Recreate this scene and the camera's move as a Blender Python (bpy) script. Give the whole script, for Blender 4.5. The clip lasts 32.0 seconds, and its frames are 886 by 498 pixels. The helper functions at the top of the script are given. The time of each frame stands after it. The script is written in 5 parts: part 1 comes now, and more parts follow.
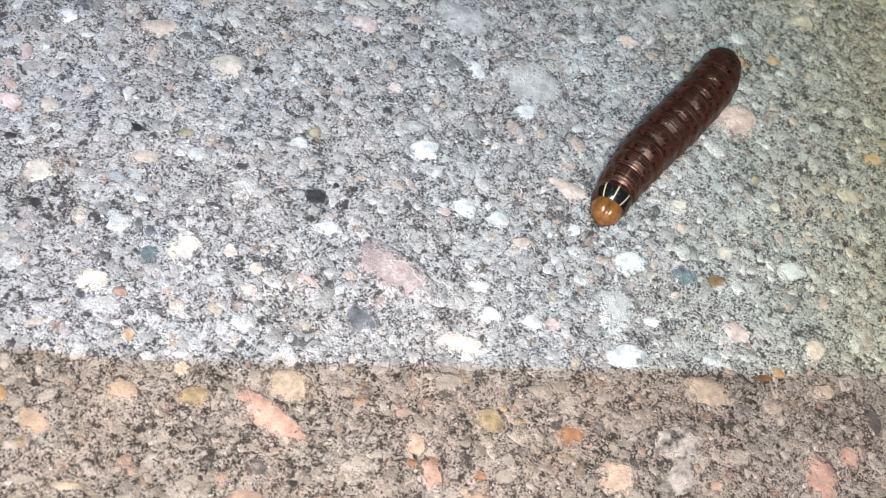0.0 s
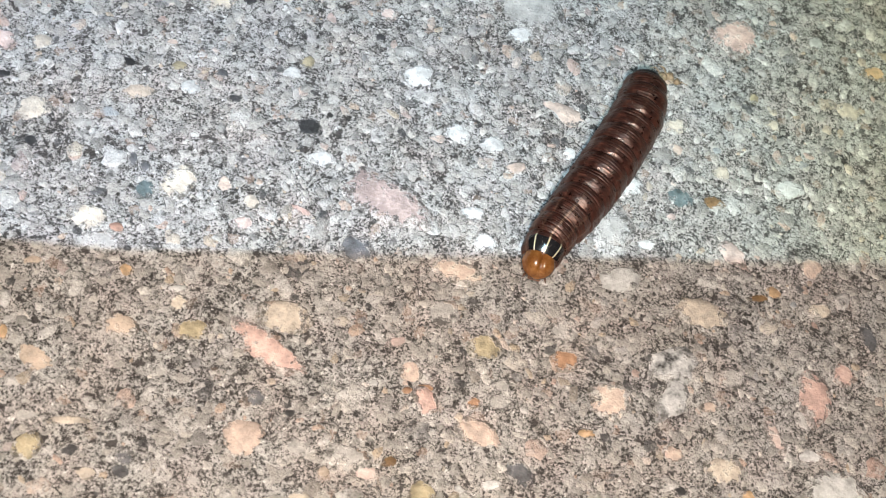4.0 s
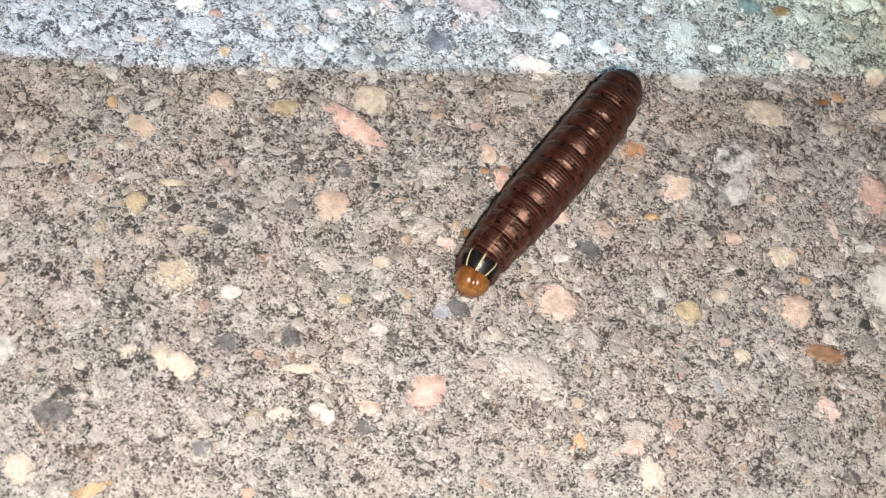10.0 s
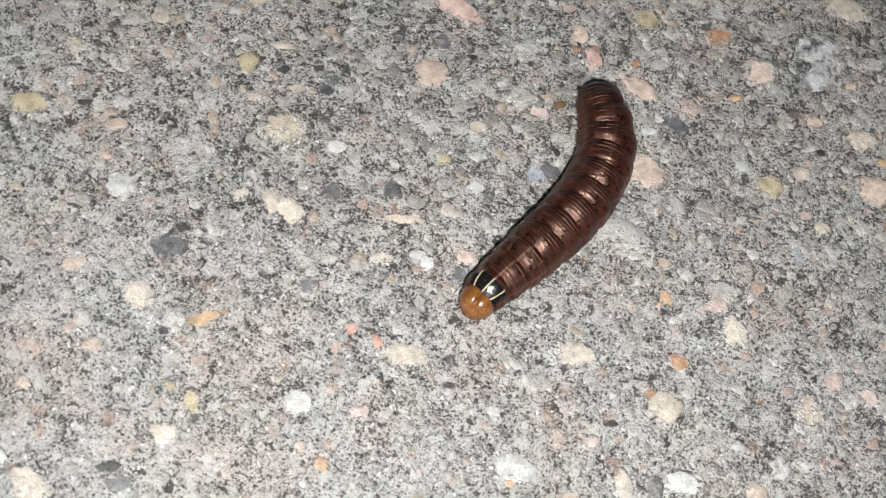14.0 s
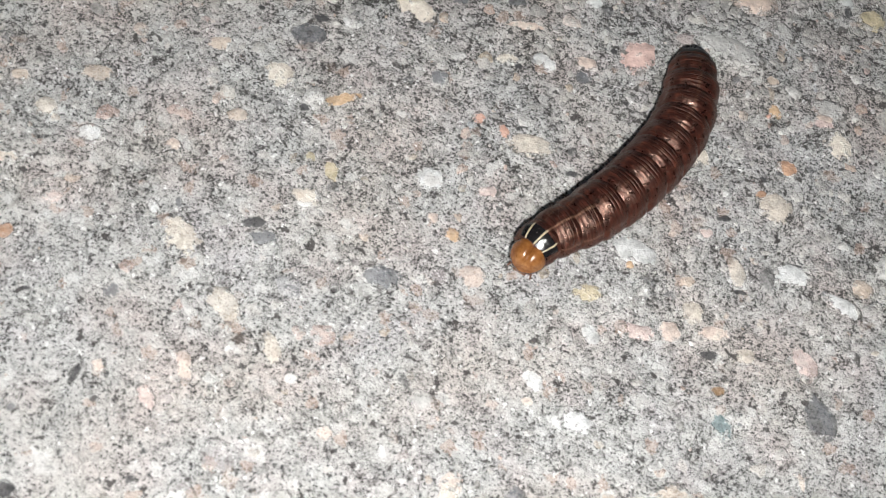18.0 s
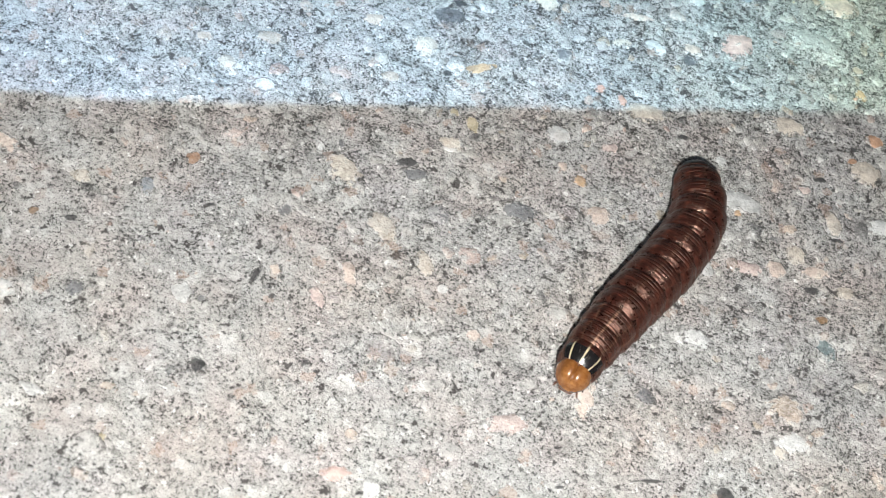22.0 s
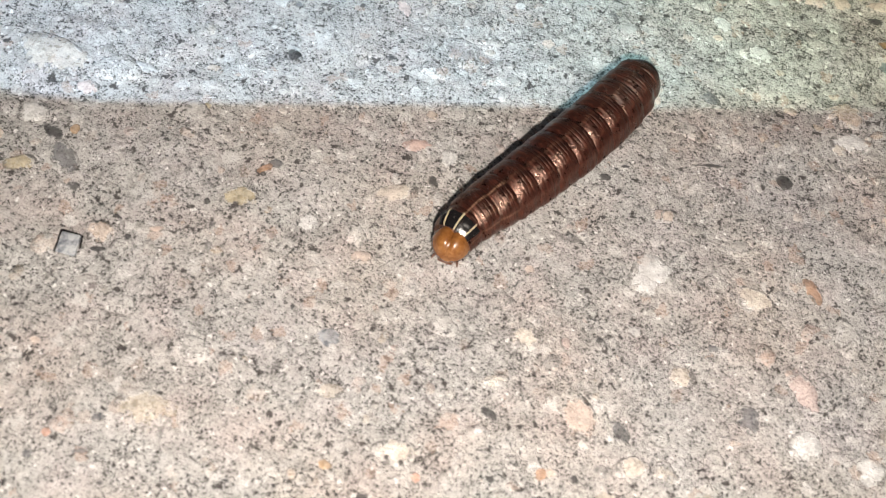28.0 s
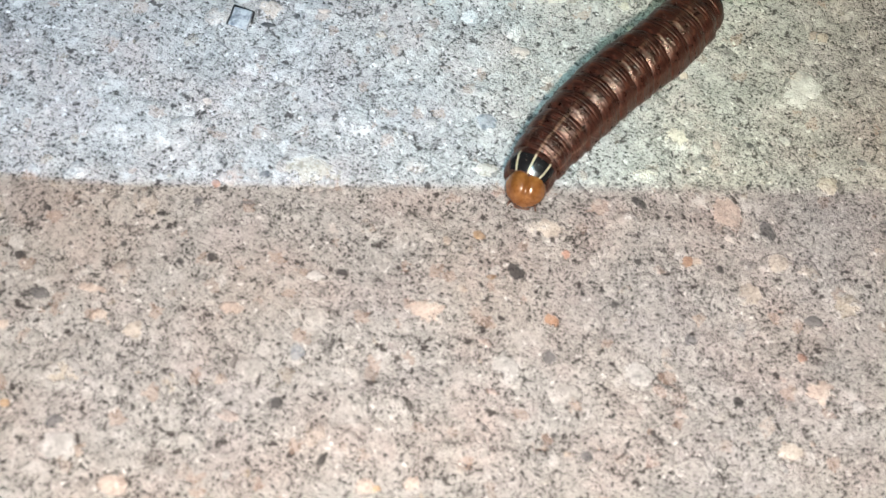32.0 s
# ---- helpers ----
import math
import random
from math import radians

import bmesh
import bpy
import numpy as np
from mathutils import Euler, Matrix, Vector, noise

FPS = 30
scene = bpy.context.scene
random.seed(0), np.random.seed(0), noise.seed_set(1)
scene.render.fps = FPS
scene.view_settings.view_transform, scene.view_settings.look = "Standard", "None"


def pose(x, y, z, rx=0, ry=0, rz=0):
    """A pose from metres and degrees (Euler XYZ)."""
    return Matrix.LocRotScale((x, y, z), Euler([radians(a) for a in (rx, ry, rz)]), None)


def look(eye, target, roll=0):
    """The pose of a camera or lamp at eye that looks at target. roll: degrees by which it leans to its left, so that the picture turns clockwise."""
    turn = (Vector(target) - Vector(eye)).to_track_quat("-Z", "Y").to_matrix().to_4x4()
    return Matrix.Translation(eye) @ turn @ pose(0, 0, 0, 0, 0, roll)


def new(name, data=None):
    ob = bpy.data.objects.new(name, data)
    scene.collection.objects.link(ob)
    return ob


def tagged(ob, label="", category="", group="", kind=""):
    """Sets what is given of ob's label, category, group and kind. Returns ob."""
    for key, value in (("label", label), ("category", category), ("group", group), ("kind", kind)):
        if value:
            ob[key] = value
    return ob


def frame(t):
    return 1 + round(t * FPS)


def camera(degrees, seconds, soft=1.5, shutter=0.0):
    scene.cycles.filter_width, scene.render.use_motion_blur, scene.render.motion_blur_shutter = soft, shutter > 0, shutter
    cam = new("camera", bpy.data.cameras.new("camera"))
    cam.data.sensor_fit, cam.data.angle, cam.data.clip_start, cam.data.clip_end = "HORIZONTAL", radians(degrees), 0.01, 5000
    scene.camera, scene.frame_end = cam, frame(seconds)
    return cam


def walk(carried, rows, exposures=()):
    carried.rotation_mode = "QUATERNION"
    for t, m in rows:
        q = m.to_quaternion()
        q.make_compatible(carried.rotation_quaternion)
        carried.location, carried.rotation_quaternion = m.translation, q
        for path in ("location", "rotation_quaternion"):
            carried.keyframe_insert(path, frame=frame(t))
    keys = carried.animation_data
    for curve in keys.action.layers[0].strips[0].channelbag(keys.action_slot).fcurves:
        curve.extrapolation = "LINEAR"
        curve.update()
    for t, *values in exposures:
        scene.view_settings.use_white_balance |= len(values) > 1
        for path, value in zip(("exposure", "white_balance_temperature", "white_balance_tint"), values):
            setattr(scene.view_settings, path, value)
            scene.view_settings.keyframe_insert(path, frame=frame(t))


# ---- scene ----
cam = camera(36.9, 32.0, soft=1.05)
cam.data.dof.use_dof, cam.data.dof.focus_distance, cam.data.dof.aperture_fstop = True, 0.168, 54.0
PATH = [
    (0, (-0.00000, -0.09000, 0.13736), (0.01112, -0.02060, 0.04010), 26.22),
    (0.5, (0.00131, -0.08820, 0.13746), (0.01218, -0.02145, 0.03833), 25.83),
    (1, (0.00095, -0.09008, 0.13668), (0.01186, -0.02370, 0.03731), 25.72),
    (1.5, (0.00022, -0.09215, 0.13734), (0.01033, -0.02708, 0.03703), 25.63),
    (2, (0.00047, -0.09179, 0.13608), (0.01047, -0.02853, 0.03459), 25.86),
    (2.5, (0.00125, -0.08748, 0.13726), (0.01334, -0.02413, 0.03607), 26.71),
    (4.5, (0.00356, -0.08619, 0.14177), (0.01487, -0.02730, 0.03782), 26.66),
    (5, (0.00295, -0.08524, 0.13992), (0.01556, -0.02876, 0.03479), 28.41),
    (5.5, (0.00304, -0.08679, 0.14032), (0.01621, -0.02943, 0.03575), 28.61),
    (6, (0.00325, -0.08719, 0.13925), (0.01644, -0.03142, 0.03382), 29.36),
    (6.5, (0.00333, -0.08677, 0.14033), (0.01668, -0.03123, 0.03479), 29.19),
    (7, (0.00373, -0.08724, 0.14054), (0.01648, -0.03187, 0.03485), 28.80),
    (7.5, (0.00437, -0.09293, 0.14006), (0.01526, -0.03673, 0.03459), 27.47),
    (8, (0.00372, -0.09740, 0.14134), (0.01441, -0.04158, 0.03565), 27.49),
    (8.5, (0.00405, -0.09812, 0.14037), (0.01515, -0.04360, 0.03405), 28.11),
    (9, (0.00387, -0.09695, 0.14149), (0.01612, -0.04236, 0.03533), 28.78),
    (9.5, (0.00451, -0.10430, 0.14144), (0.01437, -0.04959, 0.03509), 27.10),
    (10, (0.00575, -0.10524, 0.14311), (0.01374, -0.05196, 0.03588), 25.83),
    (10.5, (0.00635, -0.11018, 0.14260), (0.01339, -0.05560, 0.03596), 24.86),
    (11, (0.00598, -0.11710, 0.14093), (0.01146, -0.06289, 0.03401), 24.02),
    (11.5, (0.00550, -0.11828, 0.14331), (0.01071, -0.06379, 0.03652), 23.66),
    (12, (0.00569, -0.12177, 0.14064), (0.01120, -0.06613, 0.03446), 24.26),
    (12.5, (0.00585, -0.12472, 0.13655), (0.01062, -0.07046, 0.02963), 24.19),
    (13, (0.00492, -0.12703, 0.13832), (0.00947, -0.07374, 0.03090), 24.22),
    (13.5, (0.00590, -0.12716, 0.13875), (0.00930, -0.07328, 0.03158), 22.85),
    (14, (0.00480, -0.12702, 0.14046), (0.00914, -0.07294, 0.03342), 23.77),
    (14.5, (0.00563, -0.13112, 0.14208), (0.00845, -0.07635, 0.03534), 22.65),
    (15, (0.00433, -0.14327, 0.14099), (0.00386, -0.08811, 0.03442), 20.90),
    (15.5, (0.00401, -0.14020, 0.14079), (0.00440, -0.08725, 0.03310), 21.52),
    (17.5, (0.00024, -0.15143, 0.13632), (0.00406, -0.09432, 0.03084), 24.62),
    (18, (0.00139, -0.15832, 0.13208), (0.00427, -0.10183, 0.02625), 24.22),
    (18.5, (0.00246, -0.16244, 0.13161), (0.00477, -0.10647, 0.02549), 23.91),
    (19, (0.00213, -0.16349, 0.13056), (0.00486, -0.10729, 0.02457), 24.16),
    (19.5, (0.00255, -0.16609, 0.13169), (0.00479, -0.10816, 0.02662), 23.45),
    (20, (0.00327, -0.17021, 0.12954), (0.00443, -0.11271, 0.02422), 23.07),
    (20.5, (0.00268, -0.16924, 0.13213), (0.00368, -0.11089, 0.02728), 22.62),
    (21, (0.00060, -0.16532, 0.13588), (0.00242, -0.10441, 0.03250), 22.73),
    (21.5, (0.00237, -0.17333, 0.13779), (0.00064, -0.10802, 0.03713), 19.88),
    (22, (-0.00004, -0.19398, 0.13153), (-0.00528, -0.12603, 0.03276), 18.80),
    (22.5, (0.00304, -0.19389, 0.13481), (-0.00297, -0.12396, 0.03748), 18.10),
    (23, (0.00730, -0.19151, 0.13302), (-0.00091, -0.12214, 0.03545), 15.00),
    (23.5, (0.01408, -0.20340, 0.13732), (-0.00147, -0.13645, 0.03896), 9.23),
    (24, (0.01263, -0.20654, 0.13345), (-0.00180, -0.13893, 0.03537), 10.41),
    (24.5, (0.01291, -0.21053, 0.13343), (-0.00142, -0.14175, 0.03615), 10.87),
    (25, (0.01442, -0.21530, 0.12959), (0.00063, -0.14617, 0.03247), 12.51),
    (25.5, (0.01791, -0.22046, 0.12773), (0.00321, -0.15045, 0.03139), 12.60),
    (27.5, (0.02133, -0.22591, 0.12177), (0.00509, -0.15914, 0.02340), 11.03),
    (28, (0.02104, -0.22846, 0.12112), (0.00450, -0.16250, 0.02224), 11.19),
    (28.5, (0.02160, -0.23388, 0.12179), (0.00354, -0.16784, 0.02324), 10.87),
    (29, (0.02220, -0.23388, 0.12130), (0.00250, -0.16846, 0.02265), 10.06),
    (29.5, (0.02368, -0.23828, 0.12223), (0.00104, -0.17610, 0.02212), 8.58),
    (30, (0.02129, -0.24494, 0.11619), (-0.00106, -0.18586, 0.01417), 9.10),
    (30.5, (0.02126, -0.24451, 0.11703), (-0.00110, -0.18808, 0.01351), 8.44),
    (31, (0.02187, -0.24845, 0.11386), (-0.00028, -0.18955, 0.01168), 9.82),
    (31.5, (0.02235, -0.24833, 0.11345), (-0.00003, -0.18910, 0.01151), 9.90),
    (32, (0.02138, -0.24714, 0.11409), (0.00062, -0.18728, 0.01218), 10.96),
]
walk(cam, [(t, look(eye, target, roll)) for t, eye, target, roll in PATH],
     exposures=[(0, 0.00, 7420, 17), (2, -0.04, 7520, 15), (5, -0.03, 7520, 13), (8, 0.07, 7270, 12), (11, 0.19, 6970, 11), (12, 0.20, 6770, 10), (13, 0.04, 6490, 8), (15, 0.15, 6320, 5), (18, 0.13, 6270, 6), (19, -0.06, 6270, 5), (20, -0.03, 6320, 4), (21, 0.06, 6320, 4),
                (22, 0.33, 6370, 5), (23, 0.18, 6620, 6), (24, 0.30, 6970, 10), (25, 0.26, 7070, 12), (28, 0.05, 7170, 12), (29, 0.12, 7170, 12), (30, -0.25, 7070, 12), (32, -0.26, 6970, 12)])

# night outdoors: hardly any sky light
world = bpy.data.worlds.new("night_sky")
scene.world = world
world.use_nodes = True
world.node_tree.nodes["Background"].inputs[0].default_value = (0.75, 0.85, 1.0, 1)
world.node_tree.nodes["Background"].inputs[1].default_value = 0.06
TORCH = 5000.0      # the phone's white torch
BAND = 130000.0     # the second lamp, bluish to green, cut off by the phone's upper edge


# ---- materials ----
class Nodes:
    """A short way to write node materials."""

    def __init__(self, name):
        self.m = bpy.data.materials.new(name)
        self.m.use_nodes = True
        self.t = self.m.node_tree
        self.out = self.t.nodes["Principled BSDF"]

    def put(self, slot, value):
        if isinstance(value, bpy.types.NodeSocket):
            self.t.links.new(value, slot)
        elif isinstance(value, (tuple, list)) and len(value) == 3 and slot.type == "RGBA":
            slot.default_value = (*value, 1)
        else:
            slot.default_value = value

    def node(self, kind, inputs=(), **props):
        n = self.t.nodes.new(kind)
        for k, v in props.items():
            setattr(n, k, v)
        for k, v in dict(inputs).items():
            self.put(n.inputs[k], v)
        return n

    def math(self, op, a, b=0.0, c=0.0, clamp=False):
        return self.node("ShaderNodeMath", {0: a, 1: b, 2: c}, operation=op, use_clamp=clamp).outputs[0]

    def coords(self, kind="Object"):
        return self.node("ShaderNodeTexCoord").outputs[kind]

    def noise(self, at, scale, detail=3.0, rough=0.55):
        return self.node("ShaderNodeTexNoise", {"Vector": at, "Scale": scale, "Detail": detail, "Roughness": rough}).outputs["Fac"]

    def cells(self, at, scale, out="Color", feature="F1"):
        return self.node("ShaderNodeTexVoronoi", {"Vector": at, "Scale": scale}, feature=feature).outputs[out]

    def ramp(self, fac, *stops):
        n = self.node("ShaderNodeValToRGB", {0: fac})
        e = n.color_ramp.elements
        while len(e) < len(stops):
            e.new(0.5)
        for el, (p, c) in zip(e, stops):
            el.position, el.color = p, ((*c, 1) if isinstance(c, tuple) else (c, c, c, 1))
        return n.outputs[0]

    def mix(self, fac, a, b, mode="MIX"):
        n = self.node("ShaderNodeMix", data_type="RGBA", blend_type=mode)
        self.put(n.inputs[0], fac)
        self.put(n.inputs[6], a)
        self.put(n.inputs[7], b)
        return n.outputs[2]

    def bump(self, height, metres, strength=1.0, after=None):
        n = self.node("ShaderNodeBump", {"Height": height, "Distance": metres, "Strength": strength})
        if after is not None:
            self.put(n.inputs["Normal"], after)
        return n.outputs[0]

    def done(self, color=None, rough=0.7, normal=None, **more):
        if color is not None:
            self.put(self.out.inputs["Base Color"], color)
        self.put(self.out.inputs["Roughness"], rough)
        if normal is not None:
            self.put(self.out.inputs["Normal"], normal)
        for k, v in more.items():
            self.put(self.out.inputs[k.replace("_", " ")], v)
        return self.m


def first(n, color_socket):
    return n.node("ShaderNodeSeparateColor", {0: color_socket}).outputs[0]


def cement(n, at):
    """Colour and height of the cement with its sand, from places in metres. The slab is worn smoother towards -y."""
    worn = n.node("ShaderNodeMapRange", {0: n.node("ShaderNodeSeparateXYZ", {0: at}).outputs[1], 1: -0.035, 2: -0.125, 3: 0.0, 4: 1.0}).outputs[0]
    bend = n.node("ShaderNodeTexNoise", {"Vector": at, "Scale": 1500.0, "Detail": 3.0, "Roughness": 0.65}).outputs["Color"]
    bent = n.mix(0.0015, at, bend, "ADD")
    coarse = first(n, n.cells(bent, 520.0))
    fine = first(n, n.cells(bent, 1600.0))
    sand = n.noise(at, 3300.0, 3.0, 0.8)
    mid = n.noise(at, 1500.0, 4.0, 0.75)
    low = n.noise(at, 260.0, 3.0, 0.6)
    cloud = n.noise(at, 45.0, 3.0)
    v = n.math("MULTIPLY_ADD", coarse, 0.17, n.math("MULTIPLY_ADD", fine, 0.32, -0.035))
    v = n.math("ADD", v, n.math("MULTIPLY_ADD", sand, 1.15, -0.345))
    v = n.math("ADD", v, n.math("MULTIPLY_ADD", mid, 0.34, -0.153))
    v = n.math("ADD", v, n.math("MULTIPLY_ADD", low, 0.12, -0.04))
    v = n.math("ADD", v, n.math("MULTIPLY_ADD", cloud, 0.22, -0.11))
    gain = n.math("MULTIPLY_ADD", worn, -1.0, 2.15)
    v = n.math("ADD", n.math("MULTIPLY", n.math("SUBTRACT", v, 0.47), gain), n.math("MULTIPLY_ADD", worn, 0.02, 0.55))
    grey = n.ramp(v, (0.12, (0.045, 0.042, 0.040)), (0.25, (0.20, 0.193, 0.186)), (0.36, (0.41, 0.398, 0.383)), (0.62, (0.52, 0.507, 0.488)), (0.94, (0.63, 0.62, 0.602)))
    warm = n.ramp(n.noise(at, 75.0, 4.0), (0.42, (0.98, 1.0, 1.02)), (0.66, (1.04, 0.985, 0.945)))
    grey = n.mix(1.0, grey, warm, "MULTIPLY")
    lilac = n.ramp(n.noise(at, 150.0, 4.0, 0.6), (0.45, (1.0, 1.0, 1.0)), (0.62, (1.0, 0.978, 1.01)))
    grey = n.mix(1.0, grey, lilac, "MULTIPLY")
    # broken dark seams round the grains and small pits, their shade put into the colour
    seam = n.ramp(n.cells(bent, 640.0, "Distance", "DISTANCE_TO_EDGE"), (0.01, 1.0), (0.05, 0.0))
    seam = n.math("MULTIPLY", seam, n.ramp(n.noise(at, 1000.0, 3.0, 0.65), (0.42, 0.0), (0.56, 1.0)))
    seam = n.math("MULTIPLY", seam, n.math("MULTIPLY_ADD", worn, -0.5, 0.95))
    grey = n.mix(seam, grey, (0.10, 0.09, 0.083))
    pit = n.math("ADD", n.noise(at, 1900.0, 3.0, 0.6), n.math("MULTIPLY_ADD", n.noise(at, 160.0, 2.0), 0.22, -0.11))
    hole = n.ramp(pit, (0.352, 1.0), (0.380, 0.0))
    grey = n.mix(n.math("MULTIPLY", hole, 0.9), grey, (0.04, 0.041, 0.044))
    # ragged dark gaps and specks, in clusters: shadows of the fine relief as colour
    gap = n.math("ADD", n.noise(at, 3000.0, 5.0, 0.72), n.math("MULTIPLY_ADD", n.noise(at, 260.0, 3.0, 0.6), 0.26, -0.13))
    gap = n.math("ADD", gap, n.math("MULTIPLY_ADD", worn, 0.024, -0.026))
    grey = n.mix(n.ramp(gap, (0.408, 0.97), (0.427, 0.0)), grey, (0.035, 0.032, 0.030))
    # fine round pinholes, their dark inside drawn by colour alone
    dot = n.math("MULTIPLY", n.ramp(n.cells(bent, 1150.0, "Distance"), (0.13, 1.0), (0.19, 0.0)), n.ramp(first(n, n.cells(bent, 1150.0)), (0.64, 0.0), (0.68, 0.95)))
    dot = n.math("MULTIPLY", dot, n.math("MULTIPLY_ADD", worn, -0.4, 1.0))
    grey = n.mix(dot, grey, (0.03, 0.028, 0.027))
    # buried pale grains that show through the cement, and ragged dark spots
    buried = n.ramp(n.noise(at, 430.0, 4.0, 0.6), (0.56, 0.0), (0.64, 0.5))
    grey = n.mix(buried, grey, (0.60, 0.59, 0.575))
    spot = n.math("ADD", n.noise(at, 800.0, 5.0, 0.62), n.math("MULTIPLY_ADD", n.noise(at, 210.0, 2.0), 0.2, -0.1))
    spot = n.math("ADD", spot, n.math("MULTIPLY_ADD", worn, 0.014, -0.021))
    grey = n.mix(n.ramp(spot, (0.356, 0.92), (0.384, 0.0)), grey, (0.05, 0.044, 0.042))
    hue = n.node("ShaderNodeSeparateColor", {0: n.cells(bent, 820.0)})
    grey = n.mix(n.ramp(hue.outputs[1], (0.955, 0.0), (0.98, 0.45)), grey, (0.48, 0.34, 0.27))
    grey = n.mix(n.ramp(hue.outputs[2], (0.955, 0.0), (0.975, 0.6)), grey, (0.70, 0.695, 0.68))
    # sparkle of the sand painted as tiny white specks
    glint = n.node("ShaderNodeSeparateColor", {0: n.cells(bent, 3000.0)}).outputs[0]
    grey = n.mix(n.ramp(glint, (0.982, 0.0), (0.99, 0.85)), grey, (0.86, 0.86, 0.85))
    h = n.math("MULTIPLY_ADD", sand, 0.5, n.math("MULTIPLY_ADD", mid, 0.6, n.math("MULTIPLY", low, 0.6)))
    h = n.math("SUBTRACT", h, n.math("MULTIPLY_ADD", hole, 0.3, n.math("MULTIPLY", seam, 0.25)))
    return grey, h, mid


def concrete_material():
    n = Nodes("concrete")
    grey, h, mid = cement(n, n.coords())
    return n.done(grey, n.ramp(mid, (0.3, 0.75), (0.7, 0.5)), n.bump(h, 0.0005, 1.0))


def stone_material(name, color, contrast=0.22, rough=0.55, bare=0.6, keep=1.0):
    """A stone that is partly filmed over with cement; bare: how much of it shows."""
    n = Nodes(name)
    place = n.node("ShaderNodeNewGeometry").outputs["Position"]
    rnd = n.node("ShaderNodeObjectInfo").outputs["Random"]
    big = n.noise(place, 620.0, 4.0, 0.62)
    small = n.noise(place, 3300.0, 2.0, 0.7)
    v = n.math("MULTIPLY_ADD", big, 1.5, n.math("MULTIPLY_ADD", small, 0.15, n.math("MULTIPLY_ADD", rnd, 0.3, -0.50)))
    lo = tuple(c * (1 - contrast) * 0.85 for c in color)
    hi = tuple(min(0.85, c * (1 + contrast) + 0.02 + 0.25 * max(0.0, max(color) - 0.4)) for c in color)
    tone = n.ramp(v, (0.2, lo), (0.48, color), (0.8, hi))
    grey, h, mid = cement(n, place)
    film = n.math("ADD", n.noise(place, 620.0, 4.0, 0.68), n.math("MULTIPLY_ADD", rnd, 0.16, -0.08))
    own = n.node("ShaderNodeSeparateXYZ", {0: n.coords()})
    out = n.math("SQRT", n.math("ADD", n.math("MULTIPLY", own.outputs[0], own.outputs[0]), n.math("MULTIPLY", own.outputs[1], own.outputs[1])))
    out = n.math("ADD", out, n.math("MULTIPLY_ADD", n.noise(place, 1100.0, 4.0, 0.68), 0.85, -0.425))
    film = n.math("ADD", film, n.ramp(out, (0.27, 0.0), (0.47, 0.3)))
    worn = n.node("ShaderNodeMapRange", {0: n.node("ShaderNodeSeparateXYZ", {0: place}).outputs[1], 1: -0.03, 2: -0.11, 3: 0.08 * keep, 4: 0.45 * keep}).outputs[0]
    cover = n.math("MULTIPLY_ADD", n.ramp(film, (bare + 0.02, 0.0), (bare + 0.15, 1.0)), 0.8, worn, clamp=True)
    tone = n.mix(cover, tone, grey)
    # a dark gap round the stone, broken in places
    gap = n.math("MULTIPLY", n.ramp(out, (0.42, 0.0), (0.50, 1.0), (0.60, 0.3)), n.ramp(n.noise(place, 480.0, 3.0, 0.6), (0.44, 0.0), (0.56, 0.85)))
    tone = n.mix(gap, tone, (0.075, 0.068, 0.064))
    return n.done(tone, rough, n.bump(n.math("ADD", n.math("MULTIPLY_ADD", small, 0.15, big), n.math("MULTIPLY", h, n.math("MULTIPLY_ADD", cover, 0.9, 0.1))), 0.00020, 0.9))


def grain_material():
    n = Nodes("sand_grains")
    rnd = n.node("ShaderNodeNewGeometry").outputs["Random Per Island"]
    place = n.coords()
    tone = n.ramp(rnd, (0.0, (0.05, 0.05, 0.055)), (0.05, (0.16, 0.16, 0.165)), (0.08, (0.38, 0.37, 0.36)), (0.32, (0.47, 0.455, 0.435)),
                  (0.58, (0.52, 0.505, 0.485)), (0.72, (0.62, 0.60, 0.57)), (0.86, (0.80, 0.79, 0.77)), (0.89, (0.62, 0.47, 0.40)), (0.95, (0.58, 0.49, 0.38)), (1.0, (0.30, 0.30, 0.31)))
    tone = n.mix(0.45, tone, n.ramp(n.noise(place, 2200.0, 3.0, 0.7), (0.35, (0.38, 0.37, 0.365)), (0.65, (1.4, 1.39, 1.37))), "MULTIPLY")
    grey, h, mid = cement(n, place)
    film = n.noise(place, 1500.0, 3.0, 0.7)
    worn = n.node("ShaderNodeMapRange", {0: n.node("ShaderNodeSeparateXYZ", {0: place}).outputs[1], 1: -0.035, 2: -0.125, 3: 0.0, 4: 0.45}).outputs[0]
    tone = n.mix(n.math("ADD", n.ramp(film, (0.48, 0.03), (0.66, 0.6)), worn, clamp=True), tone, grey)
    return n.done(tone, n.math("MULTIPLY_ADD", rnd, 0.3, 0.4), n.bump(h, 0.0006, 1.0))


